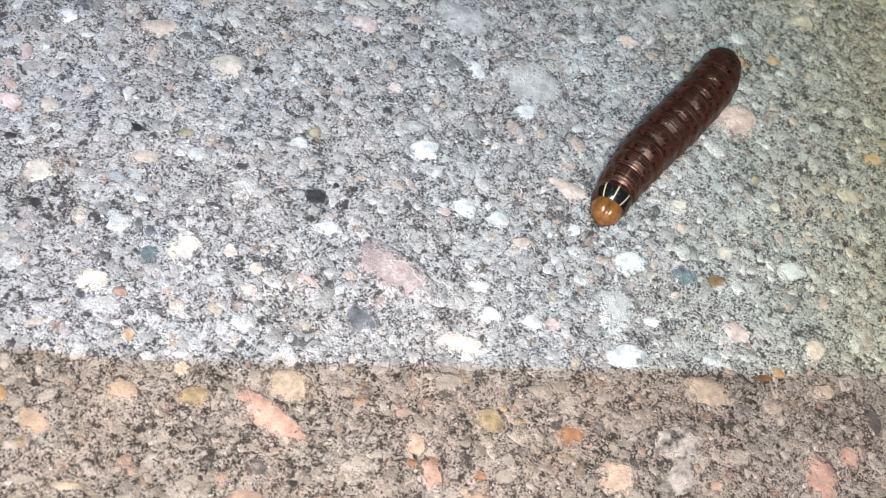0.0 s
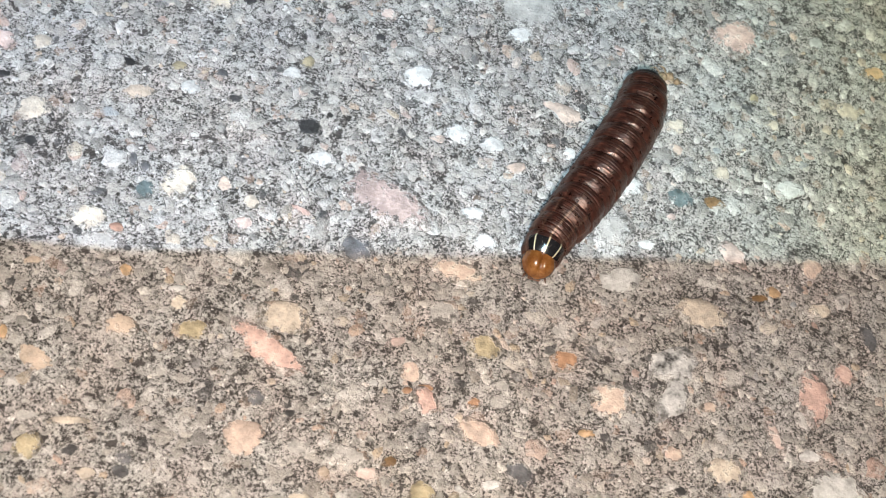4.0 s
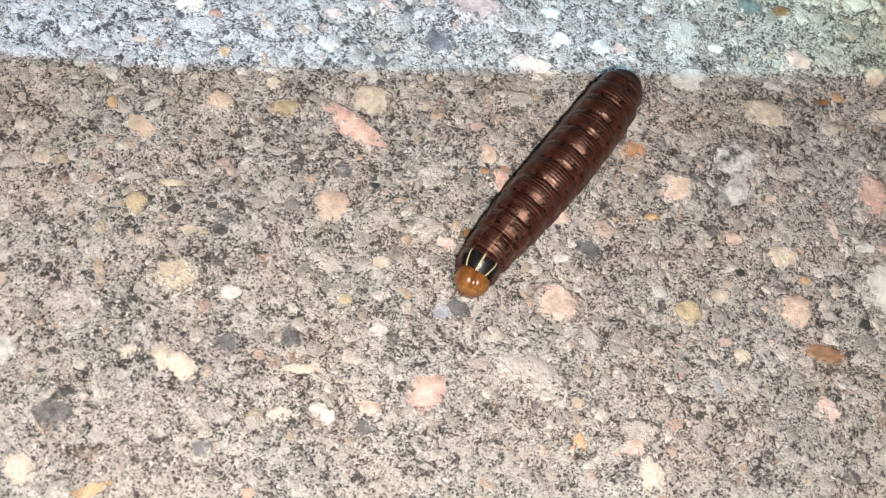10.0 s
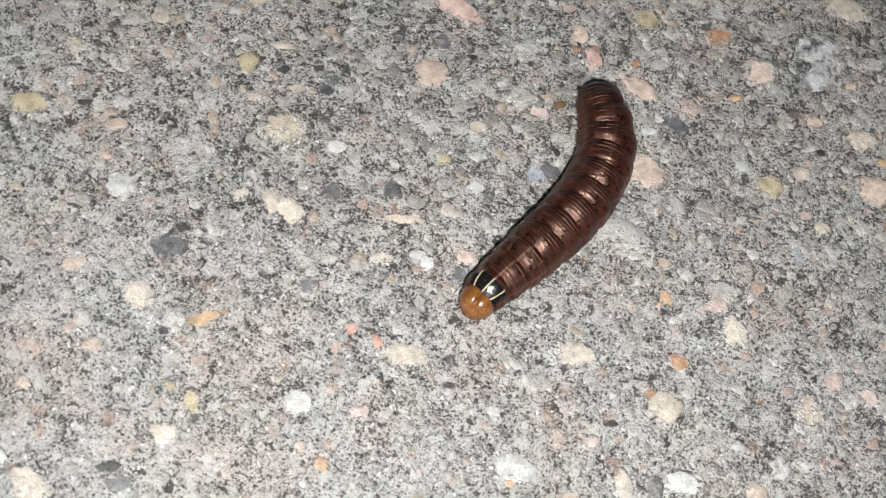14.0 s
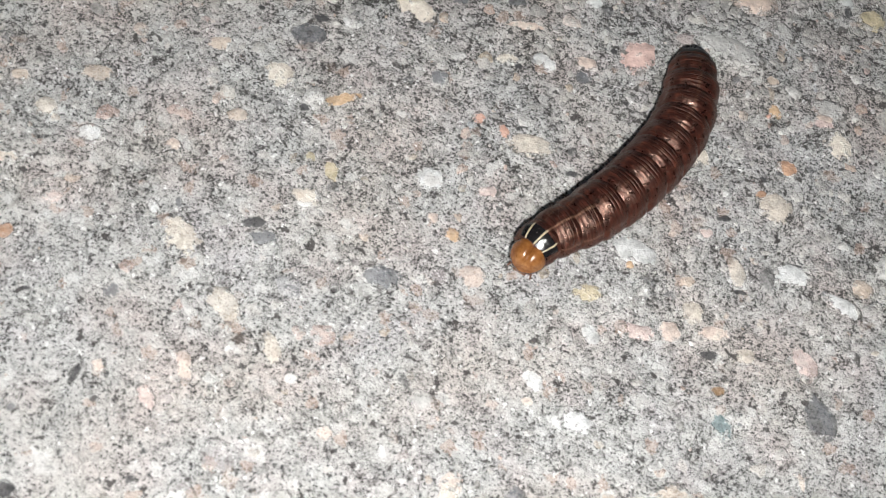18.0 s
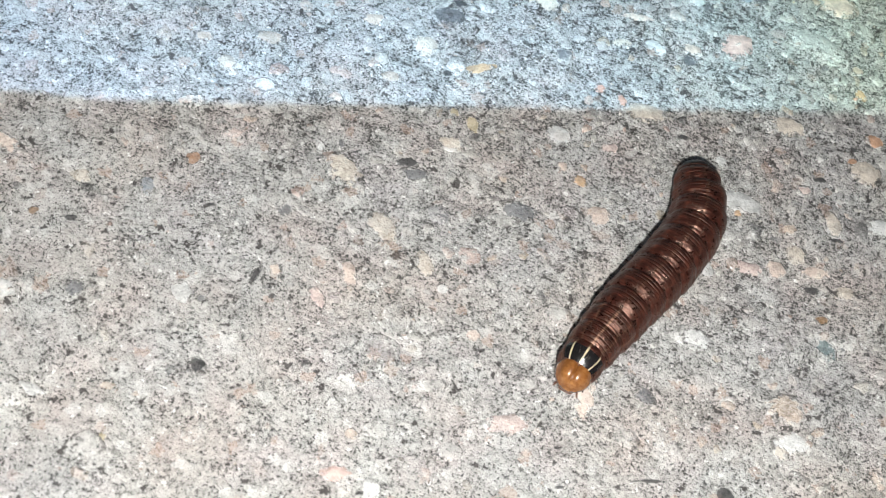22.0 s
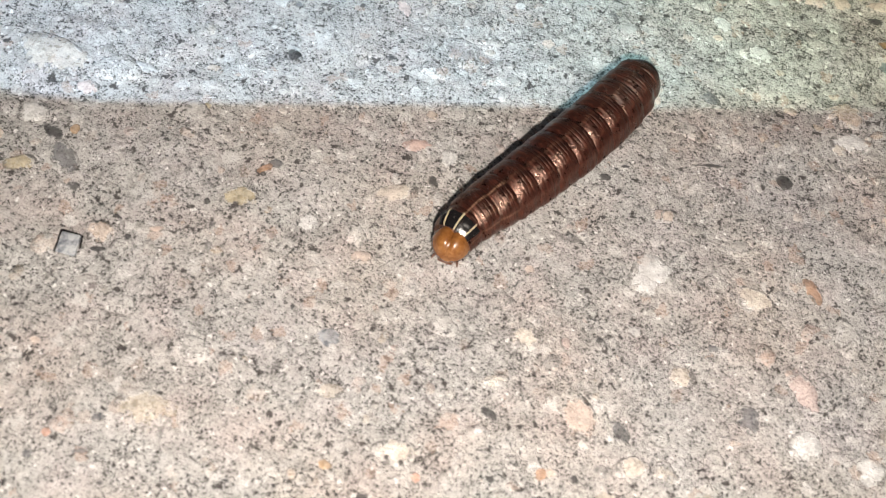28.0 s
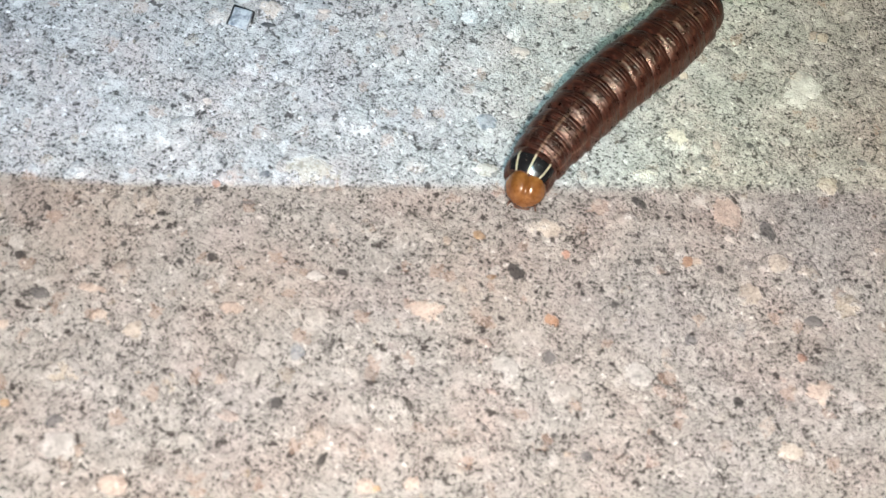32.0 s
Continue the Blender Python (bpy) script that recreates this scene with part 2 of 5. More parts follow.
def skin_material(name, stripe, long, first_crease, creases):
    """The caterpillar's skin: red-brown, creased across the back, with a paler line along it and redder flanks.
    long: half a ring in metres; first_crease: where on the ring (-1 head side, 1 tail side) its creases begin; creases: how many."""
    n = Nodes(name)
    at = n.coords()
    x, y, z = n.node("ShaderNodeSeparateXYZ", {0: at}).outputs
    ax = n.math("ABSOLUTE", x)
    blot = n.noise(at, 900.0, 4.0, 0.7)
    fine = n.noise(at, 5200.0, 3.0, 0.7)
    u = n.math("ADD", n.math("DIVIDE", y, -long), n.math("MULTIPLY_ADD", n.noise(at, 700.0, 2.0), 0.10, -0.05))
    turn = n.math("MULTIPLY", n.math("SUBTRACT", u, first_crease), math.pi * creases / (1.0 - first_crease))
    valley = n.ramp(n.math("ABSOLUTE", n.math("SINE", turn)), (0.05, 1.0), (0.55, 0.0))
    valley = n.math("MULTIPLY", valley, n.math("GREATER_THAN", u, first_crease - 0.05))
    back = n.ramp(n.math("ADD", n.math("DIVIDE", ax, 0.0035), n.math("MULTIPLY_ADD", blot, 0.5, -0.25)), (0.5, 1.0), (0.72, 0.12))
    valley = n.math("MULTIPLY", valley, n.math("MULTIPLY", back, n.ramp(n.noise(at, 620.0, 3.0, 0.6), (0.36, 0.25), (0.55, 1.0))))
    lain = n.node("ShaderNodeCombineXYZ", {0: n.math("MULTIPLY", x, 0.34), 1: y, 2: n.math("MULTIPLY", z, 0.34)}).outputs[0]
    wrinkle = n.noise(lain, 2600.0, 3.0, 0.6)
    v = n.math("MULTIPLY_ADD", blot, 1.1, n.math("MULTIPLY_ADD", wrinkle, 1.1, n.math("MULTIPLY_ADD", fine, 0.5, -0.85)))
    tone = n.ramp(v, (0.28, (0.006, 0.0017, 0.0012)), (0.5, (0.020, 0.0045, 0.0028)), (0.8, (0.080, 0.0210, 0.0130)))
    flank = n.ramp(n.math("DIVIDE", ax, 0.0035), (0.55, 0.0), (0.9, 0.7))
    tone = n.mix(flank, tone, n.mix(v, (0.013, 0.0032, 0.0020), (0.075, 0.021, 0.0135)))
    # the creases' shade is put into the colour as dark lines
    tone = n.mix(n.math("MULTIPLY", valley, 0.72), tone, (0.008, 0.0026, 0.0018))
    # darker patches on both sides of the back
    side = n.math("SUBTRACT", 1.0, n.math("DIVIDE", n.math("ABSOLUTE", n.math("SUBTRACT", ax, 0.0011)), 0.0007), clamp=True)
    dash = n.math("MULTIPLY", side, n.ramp(n.noise(at, 500.0, 2.0), (0.42, 0.0), (0.58, 1.0)))
    tone = n.mix(n.math("MULTIPLY", dash, 0.45), tone, (0.010, 0.004, 0.003))
    # pale lines along the back and on both sides of it
    ang = n.math("ADD", n.math("ARCTAN2", ax, z), n.math("MULTIPLY_ADD", blot, 0.12, -0.06))
    pale = 0.0
    for middle, wide, much in ((0.0, 0.085, 1.0), (0.70, 0.08, 0.35), (1.25, 0.09, 0.5)):
        line = n.math("SUBTRACT", 1.0, n.math("DIVIDE", n.math("ABSOLUTE", n.math("SUBTRACT", ang, middle)), wide), clamp=True)
        pale = n.math("MAXIMUM", pale, n.math("MULTIPLY", n.ramp(line, (0.2, 0.0), (0.6, 1.0)), much))
    pale = n.math("MULTIPLY", pale, n.math("MULTIPLY", stripe, n.ramp(blot, (0.35, 0.2), (0.6, 1.0))))
    tone = n.mix(pale, tone, (0.30, 0.17, 0.11))
    # pale pimples, one to a bristle
    spot = n.ramp(n.cells(at, 900.0, "Distance"), (0.05, 0.5), (0.13, 0.0))
    tone = n.mix(spot, tone, (0.13, 0.06, 0.042))
    h = n.math("MULTIPLY_ADD", fine, 0.16, n.math("MULTIPLY_ADD", n.noise(at, 900.0, 3.0), 0.6, n.math("MULTIPLY_ADD", wrinkle, 0.75, n.math("MULTIPLY", valley, -0.3))))
    return n.done(tone, n.math("MULTIPLY_ADD", valley, 0.35, n.ramp(blot, (0.35, 0.24), (0.65, 0.46))), n.bump(h, 0.00014, 1.0), Specular_IOR_Level=0.8, Specular_Tint=(1.0, 0.64, 0.52))


def plain_material(name, color, rough=0.5, vary=0.25, scale=1500.0, coat=0.0):
    n = Nodes(name)
    at = n.coords()
    v = n.noise(at, scale, 3.0, 0.6)
    lo, hi = tuple(c * (1 - vary) for c in color), tuple(min(0.9, c * (1 + vary)) for c in color)
    return n.done(n.ramp(v, (0.3, lo), (0.7, hi)), rough, n.bump(v, 0.00006, 0.6), Coat_Weight=coat, Coat_Roughness=0.12)


def head_material():
    """Glossy tawny shell, freckled, with a darker forked seam down the face."""
    n = Nodes("tawny_head")
    at = n.coords()
    x, y, z = n.node("ShaderNodeSeparateXYZ", {0: at}).outputs
    blot = n.noise(at, 900.0, 4.0, 0.65)
    tone = n.ramp(blot, (0.3, (0.13, 0.043, 0.009)), (0.52, (0.20, 0.078, 0.020)), (0.72, (0.29, 0.130, 0.040)))
    freckle = n.ramp(first(n, n.cells(at, 2600.0)), (0.8, 0.0), (0.88, 0.45))
    tone = n.mix(freckle, tone, (0.13, 0.045, 0.01))
    fork = n.math("SUBTRACT", n.math("ABSOLUTE", x), n.math("MAXIMUM", n.math("MULTIPLY_ADD", z, -0.7, 0.00055), 0.0))
    seam = n.ramp(n.math("DIVIDE", n.math("ABSOLUTE", fork), 0.00007), (0.3, 0.45), (1.0, 0.0))
    tone = n.mix(seam, tone, (0.09, 0.03, 0.008))
    return n.done(tone, 0.26, n.bump(n.math("SUBTRACT", blot, n.math("MULTIPLY", seam, 0.4)), 0.00008, 0.8), Coat_Weight=0.5, Coat_Roughness=0.12)


def glow_material(name, color, strength):
    n = Nodes(name)
    return n.done((0.8, 0.8, 0.8), 0.4, None, Emission_Color=color, Emission_Strength=strength)


def band_material(strength):
    """The second lamp's strip: its hue runs from yellow-green over cyan to pale blue."""
    n = Nodes("tinted_lamp_strip")
    u = n.node("ShaderNodeSeparateXYZ", {0: n.coords("Generated")}).outputs[0]
    hue = n.ramp(u, (0.01, (0.14, 0.15, 0.05)), (0.10, (0.44, 0.58, 0.30)), (0.19, (0.42, 0.79, 0.74)), (0.32, (0.40, 0.73, 1.0)), (1.0, (0.36, 0.63, 1.0)))
    return n.done((0.8, 0.8, 0.8), 0.4, None, Emission_Color=hue, Emission_Strength=strength)


CONCRETE = concrete_material()
GRAINS = grain_material()
STONES = {
    "pale": stone_material("stone_pale_grey", (0.50, 0.49, 0.475), 0.25, 0.6, 0.52),
    "cream": stone_material("stone_cream", (0.66, 0.585, 0.50)),
    "white": stone_material("stone_white", (0.66, 0.67, 0.67), 0.25, 0.5, 0.64, keep=0.8),
    "peach": stone_material("stone_peach", (0.70, 0.56, 0.485), keep=0.85),
    "dark": stone_material("stone_black_and_pit", (0.035, 0.035, 0.038), 0.6, 0.5, 0.64, keep=0.3),
    "slate": stone_material("stone_slate", (0.12, 0.125, 0.138), 0.6, 0.5, 0.6, keep=0.6),
    "pink": stone_material("stone_pink", (0.68, 0.53, 0.495), keep=0.85),
    "speckled": stone_material("stone_speckled_pink", (0.62, 0.48, 0.455), 0.3, 0.6, 0.46),
    "tan": stone_material("stone_tan", (0.60, 0.49, 0.40)),
    "orange": stone_material("stone_orange", (0.62, 0.42, 0.25), 0.3, 0.5, 0.62, keep=0.5),
    "olive": stone_material("stone_olive", (0.49, 0.42, 0.28), 0.35, 0.5, 0.6, keep=0.5),
    "rose": stone_material("stone_rose", (0.68, 0.475, 0.425), 0.25, keep=0.5),
    "rust": stone_material("stone_rust", (0.44, 0.25, 0.15), 0.4, 0.5, 0.62, keep=0.5),
    "sand": stone_material("stone_sand", (0.60, 0.53, 0.42), 0.3, 0.6, 0.5),
    "red": stone_material("stone_red", (0.57, 0.33, 0.25), 0.3, 0.5, 0.62, keep=0.5),
    "plum": stone_material("stone_plum", (0.36, 0.32, 0.325), 0.45, 0.6, 0.48),
    "brown": stone_material("stone_brown", (0.25, 0.145, 0.065), 0.4, keep=0.5),
    "blue": stone_material("stone_blue_grey", (0.32, 0.37, 0.44), 0.35),
    "mottled": stone_material("stone_mottled", (0.50, 0.51, 0.52), 0.95, 0.5, 0.75, keep=0.3),
    "teal": stone_material("stone_teal", (0.12, 0.17, 0.18), 0.5, keep=0.5),
}
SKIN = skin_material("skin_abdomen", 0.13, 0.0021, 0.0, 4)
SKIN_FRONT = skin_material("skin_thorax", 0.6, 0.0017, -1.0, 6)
SHIELD = plain_material("black_shield", (0.008, 0.007, 0.007), 0.22, 0.3, 2500.0, 0.5)
CREAM = plain_material("cream_stripe", (0.40, 0.33, 0.22), 0.4, 0.2, 3000.0)
HEAD = head_material()
JAW = plain_material("dark_jaw", (0.10, 0.035, 0.012), 0.3, 0.3)
EYE = plain_material("black_eye", (0.006, 0.005, 0.005), 0.15, 0.2)
TAIL = plain_material("black_tail_plate", (0.006, 0.005, 0.0045), 0.35, 0.4, 2500.0, 0.2)
LEG = plain_material("leg_brown", (0.11, 0.05, 0.03), 0.4, 0.4)
HAIR = plain_material("bristle", (0.06, 0.035, 0.025), 0.5, 0.2)
BLACK = plain_material("black_plastic", (0.012, 0.012, 0.013), 0.55, 0.2, 300.0)
LED = glow_material("white_led", (1.0, 0.955, 0.915), TORCH)
STRIP = band_material(BAND)


# ---- helpers for meshes ----
def part(name, bm, material, parent, label=""):
    """One mesh object out of a bmesh, under a thing or a part."""
    me = bpy.data.meshes.new(name)
    bm.to_mesh(me)
    bm.free()
    for p in me.polygons:
        p.use_smooth = True
    me.materials.append(material)
    ob = new(name, me)
    ob.parent = parent
    return tagged(ob, label)


def box(bm, x0, x1, y0, y1, z0, z1, bevel=0.0):
    m = Matrix.Translation(((x0 + x1) / 2, (y0 + y1) / 2, (z0 + z1) / 2)) @ Matrix.Diagonal((x1 - x0, y1 - y0, z1 - z0, 1))
    made = bmesh.ops.create_cube(bm, size=1, matrix=m)
    if bevel:
        edges = list({e for v in made["verts"] for e in v.link_edges})
        bmesh.ops.bevel(bm, geom=edges, offset=bevel, segments=3, affect="EDGES", profile=0.5)


def cone(bm, a, b, r0, r1, n=8):
    a, b = Vector(a), Vector(b)
    m = Matrix.Translation((a + b) / 2) @ (b - a).to_track_quat("Z", "Y").to_matrix().to_4x4()
    bmesh.ops.create_cone(bm, cap_ends=True, segments=n, radius1=r0, radius2=r1, depth=(b - a).length, matrix=m)


def lumps(shape, cells, seed):
    """Smooth random heights, about -1 to 1, on a grid of that shape with so many lumps across."""
    rng = np.random.default_rng(seed)
    ny, nx = shape
    cx, cy = max(2, int(cells)), max(2, int(cells * ny / nx))
    grid = rng.uniform(-1, 1, (cy + 2, cx + 2))
    u, v = np.linspace(0, cx, nx), np.linspace(0, cy, ny)
    i, j = u.astype(int).clip(0, cx), v.astype(int).clip(0, cy)
    fu, fv = u - i, v - j
    fu, fv = fu * fu * (3 - 2 * fu), (fv * fv * (3 - 2 * fv))[:, None]
    low = grid[j][:, i] * (1 - fu) + grid[j][:, i + 1] * fu
    high = grid[j + 1][:, i] * (1 - fu) + grid[j + 1][:, i + 1] * fu
    return low * (1 - fv) + high * fv


# ---- the ground: one sheet, finely uneven where the camera passes ----
X0, X1, Y0, Y1, STEP = -0.095, 0.095, -0.245, 0.105, 0.0005
GX, GY = np.arange(X0, X1, STEP), np.arange(Y0, Y1, STEP)
RELIEF = sum(a * lumps((len(GY), len(GX)), (X1 - X0) / w, s) for s, (w, a) in enumerate(((0.03, 0.00018), (0.009, 0.00014), (0.004, 0.00014), (0.002, 0.00013), (0.0012, 0.00011))))
pits = lumps((len(GY), len(GX)), (X1 - X0) / 0.0045, 77)
RELIEF = RELIEF - 0.00045 * np.clip((pits - 0.55) / 0.3, 0, 1)


def height(x, y):
    """The concrete's height at a place in metres."""
    i, j = int((x - X0) / STEP), int((y - Y0) / STEP)
    return float(RELIEF[j, i]) if 0 <= i < len(GX) and 0 <= j < len(GY) else 0.0


def build_ground():
    far = np.array([0.02, 0.1, 0.5, 2, 10, 60, 400, 1500])
    xs = np.concatenate([X0 - far[::-1], GX, GX[-1] + far])
    ys = np.concatenate([Y0 - far[::-1], GY, GY[-1] + far])
    zs = np.zeros((len(ys), len(xs)))
    zs[8:-8, 8:-8] = RELIEF
    px, py = np.meshgrid(xs, ys)
    verts = np.stack([px, py, zs], -1).reshape(-1, 3)
    nx, ny = len(xs), len(ys)
    a = (np.arange(ny - 1)[:, None] * nx + np.arange(nx - 1)).reshape(-1)
    faces = np.stack([a, a + 1, a + nx + 1, a + nx], 1)
    me = bpy.data.meshes.new("ground")
    me.vertices.add(len(verts))
    me.vertices.foreach_set("co", verts.ravel())
    me.loops.add(faces.size)
    me.loops.foreach_set("vertex_index", faces.ravel().astype(np.int32))
    me.polygons.add(len(faces))
    me.polygons.foreach_set("loop_start", np.arange(0, faces.size, 4, dtype=np.int32))
    me.polygons.foreach_set("use_smooth", np.ones(len(faces), dtype=bool))
    me.update(calc_edges=True)
    me.validate()
    me.materials.append(CONCRETE)
    return tagged(new("ground", me), "rough grey concrete slab with coloured pebbles in it", "ground", kind="structure")


ground = build_ground()


# ---- the lights that are carried over the ground ----
def build_phone():
    ob = new("phone")
    bm = bmesh.new()
    box(bm, -0.08, 0.08, -0.066, 0.012, 0.004, 0.012, 0.0015)
    part("body", bm, BLACK, ob)
    # an added unseen wedge at one corner lifts that end of the phone's shadow
    bm = bmesh.new()
    box(bm, -0.08, -0.021, 0.0100, 0.0119, 0.0045, 0.0115)
    for v in bm.verts:
        if v.co.y > 0.011:
            v.co.y += 0.11 * max(0.0, -0.0215 - v.co.x) if v.co.x > -0.03 else 0.0058
    part("cover_rim", bm, BLACK, ob)
    at = Vector((0.007, -0.019, 0.0))
    bm = bmesh.new()
    ring = [bmesh.ops.create_circle(bm, segments=24, radius=r, matrix=Matrix.Translation(at + Vector((0, 0, z))))["verts"]
            for r, z in ((0.0034, 0.0036), (0.0052, -0.0010), (0.0058, -0.0010), (0.0058, 0.0045))]
    for a, b in zip(ring, ring[1:]):
        for i in range(24):
            bm.faces.new((a[i], a[(i + 1) % 24], b[(i + 1) % 24], b[i]))
    part("torch_cup", bm, BLACK, ob)
    bm = bmesh.new()
    bmesh.ops.create_circle(bm, cap_ends=True, segments=20, radius=0.003, matrix=Matrix.Translation(at + Vector((0, 0, 0.0032))) @ Matrix.Rotation(math.pi, 4, "X"))
    part("torch", bm, LED, ob, "glowing white torch")
    return tagged(ob, "black phone with its white torch lit, held over the ground", "phone")


def build_lamp():
    # an added lamp, never in view, for the tinted light of unknown source
    ob = new("headlamp")
    bm = bmesh.new()
    for y in (-0.013, 0.012):
        box(bm, -0.022, 0.022, y, y + 0.001, -0.041, 0.002)
    for x in (-0.023, 0.022):
        box(bm, x, x + 0.001, -0.013, 0.013, -0.041, 0.002)
    box(bm, -0.022, 0.022, -0.012, 0.012, 0.001, 0.002)
    part("housing", bm, BLACK, ob)
    # the added shutters leave a slit that spreads the strip's hues over the ground
    for x in (-0.022, 0.0018):
        bm = bmesh.new()
        box(bm, x, x + 0.0202, -0.012, 0.012, -0.041, -0.040)
        part("shutter", bm, BLACK, ob)
    bm = bmesh.new()
    bmesh.ops.create_grid(bm, x_segments=2, y_segments=1, size=1, matrix=Matrix.Diagonal((0.009, 0.0007, 1, 1)) @ Matrix.Rotation(math.pi, 4, "Y"))
    part("light_strip", bm, STRIP, ob, "glowing strip from blue to green")
    return tagged(ob, "assumed unseen headlamp, small and black, with a lit blue to green strip", "headlamp")


phone = build_phone()
headlamp = build_lamp()


# ---- the caterpillar ----
# the radii of its rings from the neck to the tail, in millimetres
RADII = (2.5, 2.82, 3.06, 3.26, 3.4, 3.48, 3.52, 3.52, 3.52, 3.46, 3.29, 2.92, 2.2)
HALF = 2.1


def half(k):
    """Half the length of a ring, in millimetres."""
    return 1.7 if k < 3 else HALF


def ring_radius(r, y, creases, first_crease, back=1.0):
    """The radius of a ring at y (-1 tail side, 1 head side): a smooth pad that slopes to the head, narrow creases behind it.
    back: 1 on the back, 0 on the flanks, which are less stepped."""
    stepped = 1.03 - (0.31 * y**1.5 if y > 0 else 0.25 * y**4)
    even = 1.0 - 0.12 * y**4
    swell = even + (stepped - even) * back
    if -y > first_crease and creases:
        depth = (0.008 + 0.005 * math.sin(7.3 * y + r)) * (0.35 + 0.65 * back)
        swell -= depth * (1 - abs(math.sin(math.pi * creases * (-y - first_crease) / (1 - first_crease)))) ** 2
    return r * swell


def tube(bm, r, h, creases=0, first_crease=-0.2, a0=-180.0, a1=180.0, lift=1.0, y0=-1.0, y1=1.0, nu=48, nv=64, seed=0, close=0):
    """A piece of a soft ring round the y axis, in metres, flattened below. Angles from the top, positive to +x."""
    whole = a1 - a0 > 359
    cols = nu if whole else nu + 1
    rows = []
    for j in range(nv + 1):
        y = y0 + (y1 - y0) * j / nv
        shut = 1.0
        if close and y * close > 0.25:
            q = (y * close - 0.25) / 0.75
            shut = math.sqrt(max(0.0, 1 - q * q * 0.985))
        row = []
        for i in range(cols):
            a = radians(a0 + (a1 - a0) * i / nu)
            side = 1 + 0.05 * math.exp(-((abs(a) - 1.75) / 0.28) ** 2) - 0.022 * math.exp(-((abs(a) - 1.28) / 0.09) ** 2)
            rr = ring_radius(r, y, creases, first_crease, min(1.0, max(0.0, 1.75 - 1.25 * abs(a)))) * lift * shut
            wob = 1 + 0.030 * noise.noise(Vector((math.sin(a) * 2.2, math.cos(a) * 2.2, y * 1.6 + seed * 3.7)))
            wob += 0.014 * noise.noise(Vector((math.sin(a) * 1.6, math.cos(a) * 1.6, y * 7.5 + seed * 8.3)))
            wob += 0.026 * min(1.0, max(0.0, abs(a) - 0.8)) * noise.noise(Vector((math.sin(a) * 6, math.cos(a) * 6, y * 4.5 + seed * 5.1)))
            x, z = math.sin(a) * rr * side * wob * 1.03, math.cos(a) * rr * wob * 0.96
            z = max(z, -0.8 * r) if z < 0 else z
            row.append(bm.verts.new((x / 1000, y * h / 1000, z / 1000)))
        rows.append(row)
    for a, b in zip(rows, rows[1:]):
        for i in range(cols if whole else cols - 1):
            k = (i + 1) % cols
            bm.faces.new((a[i], a[k], b[k], b[i]))
    if whole:
        bm.faces.new(rows[0])
        bm.faces.new(rows[-1][::-1])
    bmesh.ops.recalc_face_normals(bm, faces=bm.faces)


def bristles(r, h, seed):
    rng = random.Random(seed)
    bm = bmesh.new()
    for _ in range(30):
        a, y = radians(rng.uniform(-105, 105)), rng.uniform(-0.7, 0.7)
        out = Vector((math.sin(a), rng.uniform(-0.3, 0.3), math.cos(a)))
        foot = Vector((math.sin(a) * r * 0.97, y * h, math.cos(a) * r * 0.93)) / 1000
        cone(bm, foot, foot + out * rng.uniform(0.0004, 0.0011), 0.000032, 0.000008, 4)
    return bm


def build_head(cat):
    bm = bmesh.new()
    bmesh.ops.create_uvsphere(bm, u_segments=40, v_segments=28, radius=1.0)
    for v in bm.verts:
        x, y, z = v.co
        groove = math.exp(-(x / 0.10) ** 2) * max(0.0, z + 0.15) * 0.07
        cheek = 1 + 0.05 * math.exp(-((abs(x) - 0.55) / 0.3) ** 2) * max(0.0, z + 0.4)
        face = 1 - 0.16 * max(0.0, y) * max(0.0, -z)
        v.co = Vector((x * 2.2 * cheek * face, y * (2.15 - groove * 4), z * (2.1 - groove * 4) * cheek)) / 1000
    head = part("head", bm, HEAD, cat, "glossy tawny orange head")
    bm = bmesh.new()
    box(bm, -0.0009, 0.0009, 0.00125, 0.00195, -0.00135, -0.00055, 0.0003)
    part("jaw", bm, JAW, head, "dark brown jaw")
    for s in (-1, 1):
        bm = bmesh.new()
        cone(bm, (s * 0.00125, 0.0013, -0.0008), (s * 0.0015, 0.00205, -0.00085), 0.00016, 0.00009, 8)
        part("antenna", bm, LEG, head)
        bm = bmesh.new()
        for k in range(6):
            a = radians(-70 + 32 * k)
            c = Vector((s * 0.00182, 0.00085 + 0.0003 * math.cos(a), -0.00055 + 0.00032 * math.sin(a)))
            bmesh.ops.create_icosphere(bm, subdivisions=1, radius=0.00008, matrix=Matrix.Translation(c))
        part("eye_cluster", bm, EYE, head, "tiny black eyes")
    bm = bmesh.new()
    for s in (-1, 1):
        for k in range(4):
            foot = Vector((s * (0.0005 + 0.0004 * k), 0.0012, 0.0011 - 0.0004 * k))
            cone(bm, foot, foot + Vector((s * 0.0001, 0.0002, 0.0003)), 0.00002, 0.000008, 4)
    part("bristles", bm, HAIR, head)
    return head


